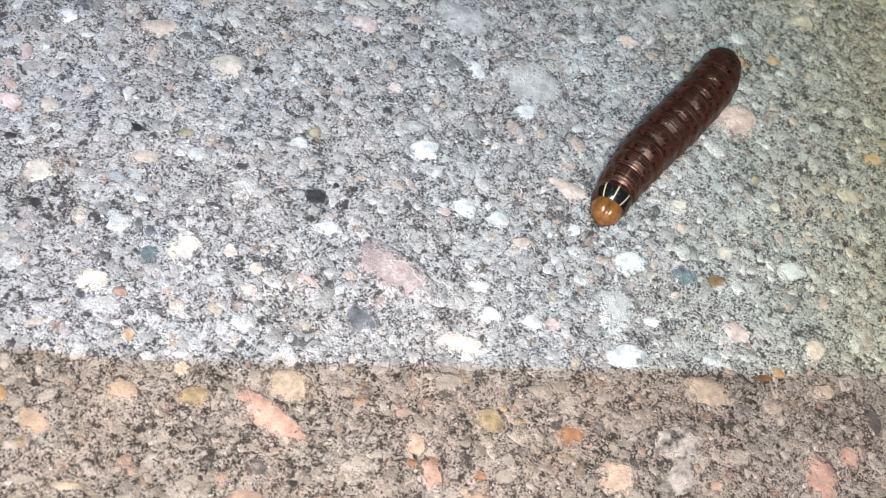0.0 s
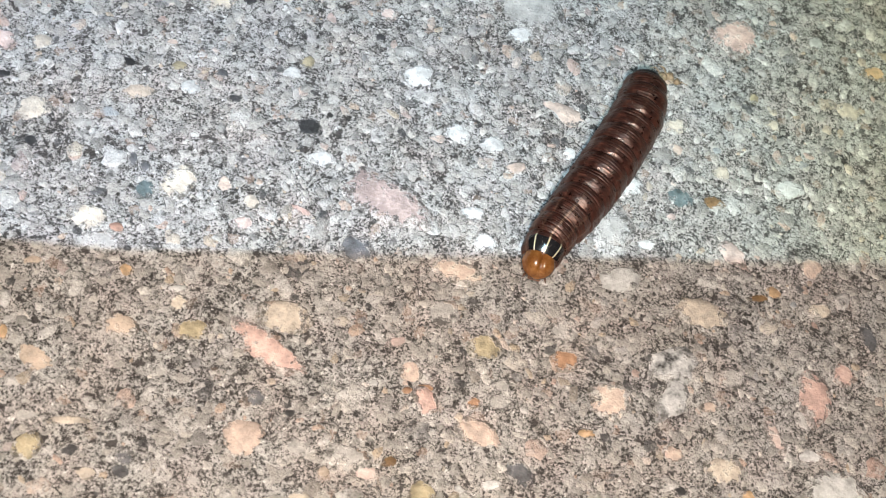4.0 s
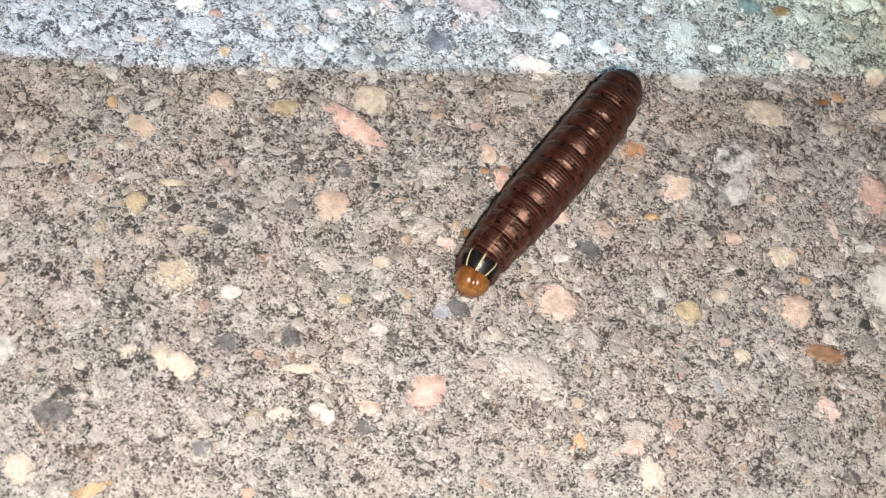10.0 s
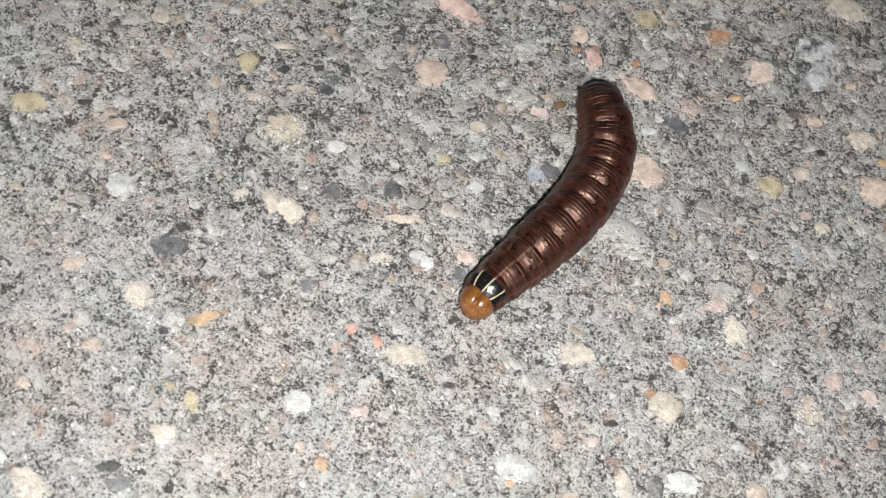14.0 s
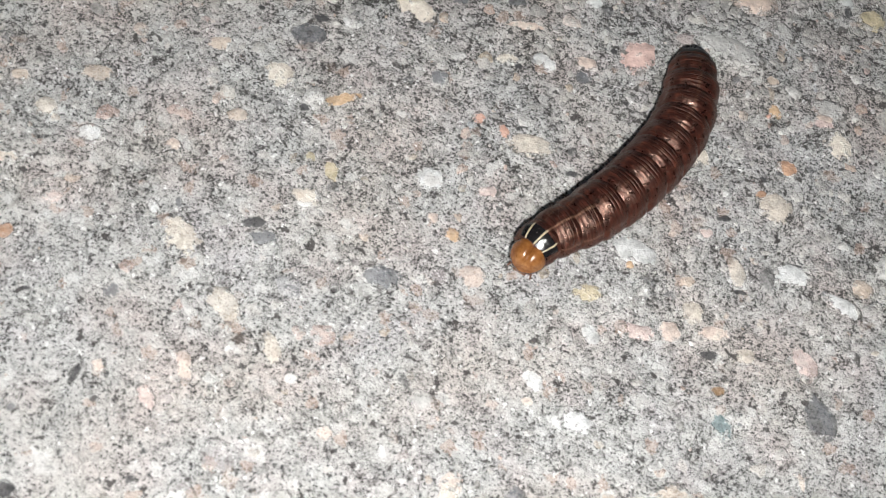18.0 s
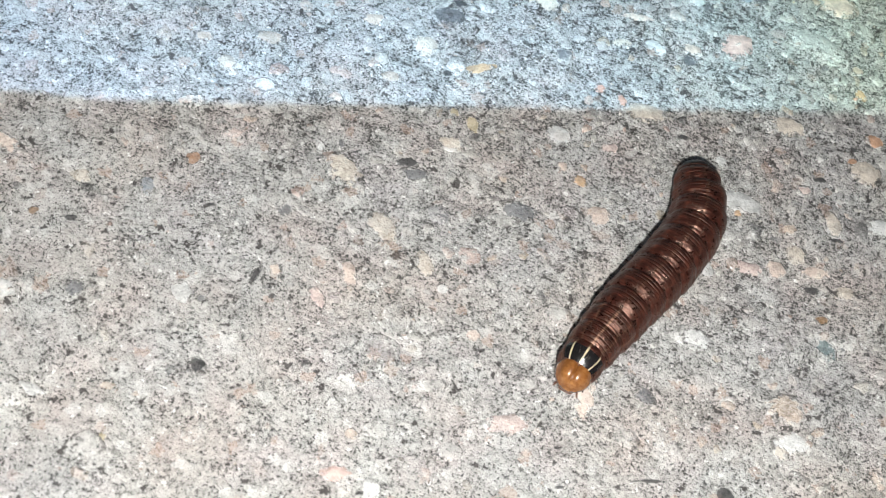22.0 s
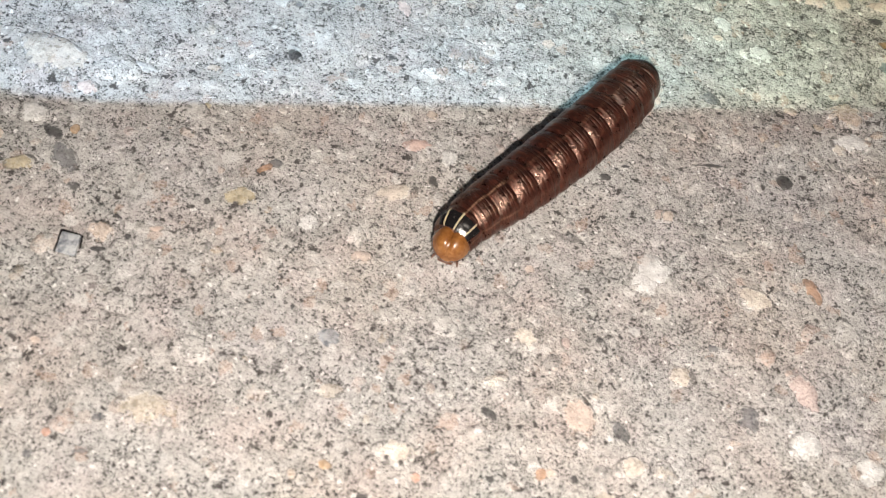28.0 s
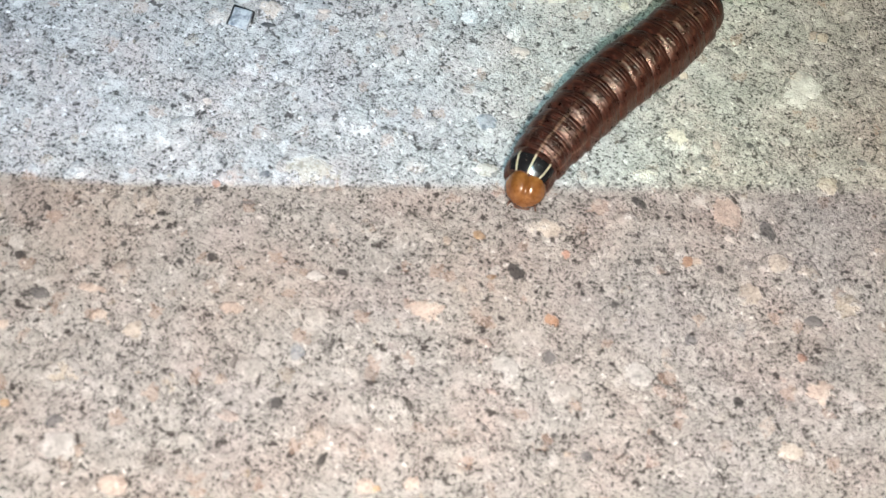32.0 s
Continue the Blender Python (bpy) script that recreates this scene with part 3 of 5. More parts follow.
def build_caterpillar():
    cat = new("caterpillar")
    pieces = [build_head(cat)]
    for k, r in enumerate(RADII):
        tail = k == len(RADII) - 1
        bm = bmesh.new()
        tube(bm, r, half(k), 6 if k < 3 else 4, -1.0 if k < 3 else 0.0, seed=k, close=-1 if tail else 0)
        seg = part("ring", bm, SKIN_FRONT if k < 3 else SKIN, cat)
        bm = bristles(r, half(k), 40 + k)
        part("bristles", bm, HAIR, seg)
        if k == 0:
            bm = bmesh.new()
            tube(bm, r, half(k), 0, 0, -57, 57, 1.05, -0.12, 0.97, 36, 12, seed=k)
            part("neck_shield", bm, SHIELD, seg, "glossy black shield behind the head")
            for a, w in ((0, 2.2), (-37, 2.1), (37, 2.1)):
                bm = bmesh.new()
                tube(bm, r, half(k), 0, 0, a - w, a + w, 1.065, -0.22, 0.98, 4, 12, seed=k)
                part("stripe", bm, CREAM, seg, "thin cream stripe")
        if tail:
            bm = bmesh.new()
            tube(bm, r, half(k), 0, 0, -75, 75, 1.02, -0.99, -0.30, 24, 12, seed=k, close=-1)
            part("tail_plate", bm, TAIL, seg, "black plate over the tail end")
        for s in (-1, 1):
            if k < 3:
                bm = bmesh.new()
                cone(bm, (s * 0.0011, 0.0004, -0.6 * r / 1000), (s * 0.0017, 0.0009, -0.95 * r / 1000), 0.0004, 0.0002, 8)
                cone(bm, (s * 0.0017, 0.0009, -0.95 * r / 1000), (s * 0.0014, 0.0014, -1.0 * r / 1000), 0.0002, 0.00005, 8)
                part("leg", bm, LEG, seg)
            elif k in (5, 6, 7, 8, 12):
                bm = bmesh.new()
                cone(bm, (s * 0.0012, 0, -0.55 * r / 1000), (s * 0.0016, 0, -0.97 * r / 1000), 0.0008, 0.0006, 12)
                if tail:
                    cone(bm, (s * 0.0009, -0.0010, -0.0006), (s * 0.0016, -0.0024, -0.0012), 0.0006, 0.0003, 10)
                part("proleg", bm, LEG, seg)
            if k not in (1, 2, 12):
                bm = bmesh.new()
                m = Matrix.Translation((s * r * 1.06 / 1000, 0.0003, -0.0001)) @ Matrix.Diagonal((0.35, 0.7, 1, 1))
                bmesh.ops.create_icosphere(bm, subdivisions=2, radius=0.00022, matrix=m)
                part("spiracle", bm, EYE, seg)
        pieces.append(seg)
    tagged(cat, "dark brown caterpillar with a tawny head crawling on concrete", "caterpillar")
    return cat, pieces


caterpillar, rings = build_caterpillar()
SPINES = []


def crawl(t, *points):
    """The line of the back at t seconds, from the head to the tail, in millimetres on the ground."""
    SPINES.append((t, [Vector((x / 1000, y / 1000, 0)) for x, y in points]))


crawl(0, (34.8, 18.7), (36.2, 24.9), (39.3, 32.8), (43.3, 40.8), (47.4, 49.9), (49.2, 57.8))
crawl(0.5, (34.2, 16.7), (35.4, 22.3), (39.3, 30.0), (43.5, 38.4), (46.8, 46.1), (48.6, 53.5))
crawl(1, (32.8, 13.3), (34.0, 18.9), (38.0, 26.8), (41.7, 35.2), (45.2, 44.0), (47.1, 52.0))
crawl(1.5, (31.3, 10.8), (32.4, 17.0), (36.0, 24.8), (39.5, 33.6), (43.5, 41.6), (45.3, 48.2))
crawl(2, (31.8, 9.0), (35.1, 13.3), (40.2, 20.5), (44.5, 29.0), (46.8, 36.9), (45.9, 45.5))
crawl(2.5, (29.8, 6.3), (31.2, 11.1), (36.4, 18.0), (40.7, 25.3), (43.3, 34.0), (42.2, 43.0))
crawl(4.5, (31.5, -7.1), (31.6, -1.5), (34.5, 6.9), (37.2, 14.8), (39.8, 22.9), (41.0, 30.5))
crawl(5, (30.6, -9.4), (31.0, -3.9), (33.7, 4.3), (37.5, 12.4), (40.7, 20.6), (42.3, 27.4))
crawl(5.5, (30.3, -10.5), (31.0, -7.3), (33.2, 0.4), (36.6, 9.0), (39.8, 17.9), (41.5, 26.6))
crawl(6, (28.0, -15.2), (28.3, -9.9), (31.1, -1.5), (34.6, 7.1), (38.1, 15.7), (40.6, 25.0))
crawl(6.5, (26.4, -16.8), (27.3, -11.8), (30.7, -3.8), (33.9, 4.5), (37.1, 12.2), (38.8, 19.1))
crawl(7, (25.1, -18.9), (26.3, -15.2), (30.1, -7.2), (33.7, 1.2), (36.4, 8.6), (38.0, 17.3))
crawl(7.5, (24.4, -23.6), (25.1, -18.3), (28.7, -9.8), (32.5, -1.2), (35.6, 6.5), (36.5, 13.3))
crawl(8, (25.7, -26.4), (26.5, -22.1), (31.6, -14.6), (36.3, -5.7), (37.3, 2.3), (36.1, 9.2))
crawl(8.5, (25.8, -29.9), (26.1, -26.2), (29.1, -17.5), (32.5, -9.2), (35.1, 0.2), (35.0, 8.4))
crawl(9, (24.3, -34.3), (24.7, -29.4), (27.9, -20.0), (31.0, -11.9), (33.8, -4.0), (34.6, 3.3))
crawl(9.5, (23.0, -36.3), (23.9, -31.7), (26.6, -23.8), (29.9, -16.1), (33.3, -7.8), (35.1, 0.4))
crawl(10, (20.8, -40.4), (20.9, -35.9), (24.0, -28.1), (27.4, -20.0), (30.6, -11.6), (33.6, -2.3))
crawl(10.5, (21.1, -43.8), (21.7, -38.5), (24.7, -30.6), (27.5, -22.6), (29.8, -15.1), (31.7, -7.7))
crawl(11, (20.0, -45.6), (20.6, -41.0), (23.5, -33.2), (26.6, -25.5), (29.2, -17.6), (30.7, -9.3))
crawl(11.5, (19.0, -51.4), (19.4, -46.8), (22.3, -39.2), (25.0, -30.1), (28.1, -21.2), (29.1, -12.0))
crawl(12, (18.8, -54.7), (18.8, -49.8), (21.5, -41.8), (24.4, -33.4), (26.9, -25.6), (28.4, -17.4))
crawl(12.5, (16.7, -58.1), (16.8, -53.9), (19.8, -46.4), (22.9, -38.1), (25.5, -29.5), (27.9, -19.3))
crawl(13, (17.1, -63.0), (17.2, -58.2), (19.9, -49.6), (22.5, -41.4), (24.9, -33.0), (25.7, -23.7))
crawl(13.5, (18.5, -63.9), (19.8, -59.7), (23.9, -50.7), (27.9, -42.0), (28.1, -32.9), (23.6, -25.4))
crawl(14, (15.5, -64.5), (16.7, -60.4), (20.5, -53.7), (24.5, -45.1), (25.6, -36.5), (21.9, -27.5))
crawl(14.5, (16.1, -67.9), (16.0, -63.5), (19.3, -55.8), (22.2, -47.5), (24.7, -39.0), (24.6, -31.1))
crawl(15, (17.5, -71.5), (18.2, -66.9), (21.0, -58.8), (25.3, -51.0), (27.7, -42.1), (24.8, -33.2))
crawl(15.5, (15.9, -73.7), (16.5, -69.7), (20.1, -62.0), (24.1, -53.8), (25.7, -44.8), (22.2, -35.0))
crawl(17.5, (12.0, -86.2), (12.8, -81.5), (15.9, -74.6), (19.1, -66.1), (22.4, -57.2), (24.2, -48.8))
crawl(18, (13.8, -88.2), (14.9, -83.6), (19.6, -77.7), (23.7, -70.3), (26.5, -60.7), (25.6, -49.5))
crawl(18.5, (14.7, -92.7), (14.5, -88.8), (17.1, -81.1), (19.9, -72.6), (22.4, -63.0), (23.3, -51.1))
crawl(19, (14.7, -96.5), (14.8, -91.3), (17.0, -84.0), (19.2, -76.0), (21.1, -67.7), (21.9, -57.3))
crawl(19.5, (14.2, -98.1), (14.4, -93.4), (16.4, -85.7), (18.5, -77.6), (20.6, -69.1), (22.2, -59.7))
crawl(20, (12.4, -102.8), (12.8, -98.1), (14.7, -90.5), (16.5, -81.8), (18.9, -72.3), (19.9, -61.3))
crawl(20.5, (12.3, -107.0), (12.4, -102.0), (14.6, -94.7), (16.5, -87.0), (18.3, -78.2), (18.0, -68.8))
crawl(21, (10.7, -108.3), (11.0, -104.0), (13.4, -97.3), (16.0, -88.0), (17.7, -79.4), (18.2, -69.5))
crawl(21.5, (10.0, -112.8), (10.9, -108.8), (13.4, -100.8), (15.7, -91.8), (17.5, -82.6), (17.2, -73.3))
crawl(22, (12.3, -116.6), (13.0, -111.5), (15.9, -102.8), (19.0, -94.4), (20.6, -86.4), (18.3, -77.2))
crawl(22.5, (9.7, -118.0), (10.3, -113.8), (13.9, -106.4), (16.6, -97.4), (17.6, -88.7), (14.0, -79.4))
crawl(23, (10.1, -122.9), (10.0, -117.7), (12.5, -109.6), (14.8, -100.3), (16.6, -91.6), (14.5, -83.6))
crawl(23.5, (11.0, -125.4), (11.3, -120.6), (14.4, -112.2), (17.7, -104.8), (18.6, -96.1), (15.2, -87.5))
crawl(24, (9.1, -127.6), (9.6, -123.4), (13.3, -115.4), (16.0, -107.2), (17.7, -98.1), (16.0, -88.4))
crawl(24.5, (9.8, -132.3), (9.7, -127.3), (12.4, -118.5), (15.2, -110.2), (17.3, -101.9), (16.8, -92.1))
crawl(25, (9.3, -134.8), (9.5, -129.9), (12.6, -122.0), (15.6, -113.9), (18.1, -105.8), (17.4, -96.3))
crawl(25.5, (8.3, -135.4), (8.0, -131.4), (11.2, -123.4), (14.4, -115.4), (17.0, -107.9), (16.5, -97.6))
crawl(27.5, (2.3, -146.6), (3.0, -141.7), (6.3, -134.6), (9.5, -126.8), (12.7, -118.2), (16.1, -107.9))
crawl(28, (1.8, -150.5), (1.9, -145.3), (5.5, -137.5), (9.0, -128.9), (11.6, -120.6), (12.9, -112.4))
crawl(28.5, (0.7, -152.2), (1.6, -147.2), (4.8, -139.7), (8.6, -132.0), (11.5, -124.7), (12.2, -115.6))
crawl(29, (0.9, -155.5), (1.1, -151.1), (4.1, -143.1), (6.7, -134.4), (9.7, -126.0), (11.2, -116.5))
crawl(29.5, (0.9, -160.0), (0.5, -154.2), (3.2, -146.8), (6.5, -138.5), (9.3, -130.0), (9.8, -119.6))
crawl(30, (2.0, -161.0), (2.8, -155.9), (6.2, -149.7), (10.4, -142.5), (11.8, -134.1), (11.5, -124.2))
crawl(30.5, (3.4, -163.5), (2.6, -159.1), (4.8, -150.7), (8.2, -143.2), (11.1, -135.7), (12.3, -126.6))
crawl(31, (4.0, -167.5), (3.1, -162.2), (4.3, -154.5), (6.7, -146.5), (9.2, -138.2), (10.8, -128.7))
crawl(31.5, (4.0, -169.3), (3.2, -163.5), (4.1, -155.2), (6.4, -147.2), (9.6, -139.0), (10.8, -129.0))
crawl(32, (3.2, -172.7), (1.9, -168.0), (2.9, -160.2), (4.7, -152.5), (7.0, -145.3), (8.9, -134.6))


def smooth_line(points, n=16):
    """A smooth line through the points, as many short steps."""
    p = [2 * points[0] - points[1], *points, 2 * points[-1] - points[-2]]
    line = []
    for a, b, c, d in zip(p, p[1:], p[2:], p[3:]):
        for k in range(n):
            s = k / n
            line.append(0.5 * (2 * b + (c - a) * s + (2 * a - 5 * b + 4 * c - d) * s * s + (3 * b - a - 3 * c + d) * s**3))
    return line + [points[-1]]


def along(line, far):
    """The place and the way towards the head, far metres from the line's front end."""
    run = 0.0
    for a, b in zip(line, line[1:]):
        step = (b - a).length
        if run + step >= far:
            return a + (b - a) * ((far - run) / step), (a - b).normalized()
        run += step
    a, b = line[-2], line[-1]
    return b + (b - a).normalized() * (far - run), (a - b).normalized()


def body_poses(points):
    """The poses of the thing, of its head and of its rings."""
    line = smooth_line(points)
    length = sum((b - a).length for a, b in zip(line, line[1:]))
    fars = [0.0027, 0.0047]
    free = length - 0.0023 - 0.0047
    fars += [0.0047 + free * w for w in (0.08, 0.16, 0.24, 0.325, 0.415, 0.505, 0.595, 0.685, 0.775, 0.86, 0.935, 1.0)]
    found = [along(line, f) for f in fars]
    heights = [1.8] + [0.86 * r for r in RADII]
    turned = []
    for (place, way), h in zip(found, heights):
        turned.append(Matrix.Translation((place.x, place.y, h / 1000)) @ Matrix.Rotation(math.atan2(-way.x, way.y), 4, "Z"))
    middle, way = along(line, length / 2)
    heading = (points[0] - points[-1]).normalized()
    root = Matrix.Translation((middle.x, middle.y, 0)) @ Matrix.Rotation(math.atan2(-heading.x, heading.y), 4, "Z")
    return root, [root.inverted() @ m for m in turned]


# ---- a crumb of dry plant that the tail drags along at first ----
def build_crumb():
    ob = new("plant_crumb")
    straw = plain_material("dry_plant", (0.30, 0.21, 0.13), 0.6, 0.35, 2500.0)
    rng = random.Random(31)
    for k in range(3):
        bm = bmesh.new()
        bmesh.ops.create_icosphere(bm, subdivisions=2, radius=0.0007 - 0.00012 * k)
        for v in bm.verts:
            v.co = v.co * (1 + 0.5 * noise.noise(v.co * 3500 + Vector((k, 0, 0)))) + Vector((0.0011 * k - 0.0009, 0.0005 * (k % 2), 0.0005))
        part("crumb", bm, straw, ob)
    for k in range(4):
        bm = bmesh.new()
        a = Vector((rng.uniform(-0.0006, 0.0006), 0.0, 0.0004))
        b = a + Vector((rng.uniform(-0.0022, 0.0022), rng.uniform(0.0002, 0.0016), rng.uniform(0.0, 0.0009)))
        c = b + Vector((rng.uniform(-0.0010, 0.0010), rng.uniform(-0.0004, 0.0008), rng.uniform(-0.0004, 0.0002)))
        cone(bm, a, b, 0.00010, 0.00008, 6)
        cone(bm, b, c, 0.00008, 0.00003, 6)
        part("fibre", bm, straw, ob)
    return tagged(ob, "pale brown crumb of dry plant fibres behind the caterpillar", "plant crumb")


crumb = build_crumb()


# ---- pebbles in the concrete: shared shapes, one object each ----
def pebble_shape(name, seed, points, sharp):
    """A low dome with an uneven outline, one unit long and wide, its skirt sunk well below the cement."""
    rng = random.Random(seed)
    bm = bmesh.new()
    wave = [(rng.uniform(0.4, 1.0) * sharp / k, rng.uniform(0, math.tau), k) for k in (2, 3, 5, 7)]
    radii = [1 + 0.5 * sum(a * math.sin(k * math.tau * i / points + p) for a, p, k in wave) + rng.uniform(-0.10, 0.10) * sharp for i in range(points)]
    rows = []
    for f, z in ((1.16, -1.6), (1.0, -0.15), (0.84, 0.45), (0.5, 0.85)):
        rows.append([bm.verts.new((0.5 * f * radii[i] * math.cos(math.tau * i / points), 0.5 * f * radii[i] * math.sin(math.tau * i / points),
                                   z + rng.uniform(-0.16, 0.16))) for i in range(points)])
    top = bm.verts.new((rng.uniform(-0.08, 0.08), rng.uniform(-0.08, 0.08), 1.0))
    for a, b in zip(rows, rows[1:]):
        for i in range(points):
            k = (i + 1) % points
            bm.faces.new((a[i], a[k], b[k], b[i]))
    for i in range(points):
        bm.faces.new((rows[-1][i], rows[-1][(i + 1) % points], top))
    me = bpy.data.meshes.new(name)
    bm.to_mesh(me)
    bm.free()
    for p in me.polygons:
        p.use_smooth = True
    return me


SHAPES = {}
for colour in STONES:
    SHAPES[colour] = []
    for k in range(5):
        me = pebble_shape("pebble", 100 + k + 7 * len(SHAPES), 19 if k % 2 else 16, 0.5 if k < 3 else 0.8)
        me.materials.append(STONES[colour])
        SHAPES[colour].append(me)
DARK = ("dark", "slate", "teal", "brown", "plum", "blue")
TAKEN = []


def stone(colour, x, y, length, width, turn):
    """A stone of so many millimetres, set into the concrete. Some dark ones stand in for shaded pits and cracks."""
    rng = random.Random(round(x * 91 + y * 57))
    ob = new("stone_chip" if colour in DARK else "pebble", rng.choice(SHAPES[colour]))
    proud = min(0.6, 0.12 + 0.08 * min(length, width)) * (0.7 if colour in DARK else 1.0)
    reach = 0.25 * (length + width) / 2
    level = sum(height((x + u * reach) / 1000, (y + v * reach) / 1000) for u, v in ((0, 0), (1, 0), (-1, 0), (0, 1), (0, -1))) / 5
    ob.location = (x / 1000, y / 1000, level + 0.00006)
    ob.rotation_euler = (0, 0, radians(turn + rng.choice((0, 180))))
    grow = 0.92 if colour in DARK else 1.08
    ob.scale = (length / 1000 * grow, width / 1000 * grow, proud / 1000)
    ob.parent = ground
    TAKEN.append((x, y, 0.42 * (length + width) / 2))


stone("speckled", 10.4, 2.2, 13.0, 5.6, -8)
stone("white", 73.3, -19.8, 8.4, 7.6, -74)
stone("pale", 21.8, 40.1, 10.5, 9.4, -14)
stone("sand", -12.3, -47.8, 6.3, 5.1, 17)
stone("rose", 1.9, -22.0, 10.2, 3.6, -20)
stone("sand", -18.0, -179.2, 6.7, 4.1, 27)
stone("cream", -51.2, -143.6, 9.0, 5.1, 3)
stone("pale", 29.9, -45.8, 9.0, 4.7, 6)
stone("cream", -22.1, -98.2, 5.8, 4.1, -38)
stone("plum", -8.8, -119.5, 5.1, 4.6, 23)
stone("pale", 9.9, 47.7, 9.0, 6.8, -0)
stone("slate", 51.5, -90.3, 6.9, 4.2, -46)
stone("peach", 31.4, -36.3, 5.3, 5.0, 17)
stone("rose", 19.3, -52.2, 6.0, 3.9, 56)
stone("pale", 39.4, 8.0, 5.6, 6.9, 21)
stone("peach", 14.7, -114.7, 6.9, 3.0, 99)
stone("cream", 2.4, -17.4, 6.0, 4.2, 3)
stone("mottled", 50.1, -8.2, 7.0, 4.3, 9)
stone("slate", -19.2, -67.5, 5.7, 3.8, 22)
stone("peach", 2.1, -33.1, 4.2, 4.8, 18)
stone("peach", 61.2, -26.8, 5.0, 5.0, 17)
stone("rose", 69.1, -6.8, 6.8, 4.4, -74)
stone("peach", 43.0, -15.5, 5.1, 4.9, -49)
stone("cream", 52.9, 0.3, 6.9, 4.3, 4)
stone("peach", 21.7, -160.4, 5.1, 3.4, -51)
stone("tan", 37.6, -106.1, 4.7, 3.9, 2)
stone("sand", 57.9, -60.2, 4.7, 4.6, -0)
stone("slate", -0.3, -93.9, 5.7, 3.4, 13)
stone("rose", 52.7, 46.9, 7.5, 5.7, 13)
stone("sand", -25.4, -211.0, 3.8, 3.3, 20)
stone("white", 26.0, -78.6, 5.8, 2.9, 2)
stone("slate", -41.8, -156.2, 6.6, 2.8, -38)
stone("cream", 10.2, -70.5, 5.4, 3.3, 10)
stone("cream", -14.7, -3.9, 5.4, 4.0, 65)
stone("peach", 76.9, -34.2, 4.4, 4.9, -26)
stone("pink", 7.5, -122.2, 4.9, 2.7, 22)
stone("cream", 29.0, -63.3, 5.6, 3.3, 11)
stone("white", 22.9, -139.4, 4.1, 4.3, 3)
stone("tan", -22.3, -31.0, 5.5, 2.7, -33)
stone("peach", 21.2, -4.6, 7.8, 2.8, -2)
stone("peach", 28.1, -24.6, 5.9, 3.0, -8)
stone("white", 39.2, -110.0, 5.3, 2.8, 31)
stone("slate", 8.3, -5.8, 5.2, 4.0, -19)
stone("white", -21.7, -216.8, 3.6, 2.7, 31)
stone("cream", -20.0, -74.3, 4.1, 3.6, -40)
stone("pale", 2.1, -198.0, 3.7, 2.9, 31)
stone("mottled", 50.7, -13.0, 6.0, 3.2, 80)
stone("cream", 58.3, -20.0, 5.0, 3.6, 8)
stone("olive", -40.9, -56.3, 5.3, 3.0, 11)
stone("cream", 46.9, -53.4, 4.8, 3.6, -47)
stone("white", 44.9, -73.9, 4.7, 3.1, 5)
stone("cream", -14.8, -103.7, 4.3, 3.1, -40)
stone("peach", 0.2, -187.2, 3.9, 2.9, 32)
stone("cream", 6.2, -172.3, 4.5, 2.5, 26)
stone("pale", -43.6, -141.8, 5.2, 3.5, 29)
stone("cream", -8.1, -58.1, 4.9, 3.1, -27)
stone("slate", 33.7, -27.9, 4.7, 3.2, -25)
stone("pink", 42.8, -146.9, 5.0, 2.7, -46)
stone("pale", -20.9, -15.1, 5.4, 2.7, 21)
stone("slate", -14.0, -94.9, 4.3, 2.4, 20)
stone("teal", 40.9, -95.5, 4.2, 3.3, -51)
stone("pale", 14.0, -32.1, 3.9, 3.4, 18)
stone("pale", -17.3, -171.2, 3.4, 3.3, 27)
stone("pale", 15.9, -188.3, 3.3, 3.0, 31)
stone("white", 22.5, -141.3, 3.8, 3.8, 16)
stone("olive", 47.5, -32.1, 4.0, 3.5, 2)
stone("peach", 37.5, -174.9, 3.4, 3.1, 20)
stone("sand", 36.7, -164.0, 3.6, 3.3, 20)
stone("pale", -11.1, -201.6, 3.0, 3.1, 31)
stone("cream", -23.1, -12.3, 4.6, 3.0, 22)
stone("cream", 40.8, -65.8, 4.1, 4.2, -23)
stone("white", 41.6, 1.4, 5.8, 3.2, 31)
stone("white", 44.3, -152.8, 3.5, 3.3, 15)
stone("pink", 67.0, -38.6, 4.3, 3.4, -3)
stone("slate", 38.1, -152.6, 3.9, 3.0, -55)
stone("white", 0.7, -79.9, 3.5, 3.2, -21)
stone("cream", -10.2, -57.8, 3.7, 2.7, -52)
stone("pale", 44.6, -48.8, 5.1, 2.9, 11)
stone("white", 21.2, -182.5, 3.4, 2.8, 9)
stone("peach", 30.0, 24.2, 6.9, 3.0, -7)
stone("pale", 35.9, -8.1, 4.4, 3.4, -65)
stone("pale", 45.4, -137.8, 2.9, 4.4, 27)
stone("plum", -10.8, -124.2, 3.4, 2.6, 22)
stone("olive", 26.4, -13.6, 4.0, 3.4, 20)
stone("peach", -15.2, -217.4, 3.1, 2.1, 31)
stone("tan", -15.0, -24.4, 3.7, 2.9, 20)
stone("cream", -18.4, 24.8, 4.5, 4.1, 25)
stone("pale", 20.5, -10.8, 4.2, 3.2, 20)
stone("cream", 34.5, -137.7, 4.1, 3.0, -3)
stone("white", 51.3, -152.5, 3.1, 3.3, 26)
stone("tan", -33.1, -163.0, 3.8, 2.7, 4)
stone("white", 9.7, -188.6, 3.6, 2.3, -34)
stone("tan", -28.4, 27.3, 5.9, 3.0, 26)
stone("cream", 37.2, -182.3, 3.3, 2.3, 31)
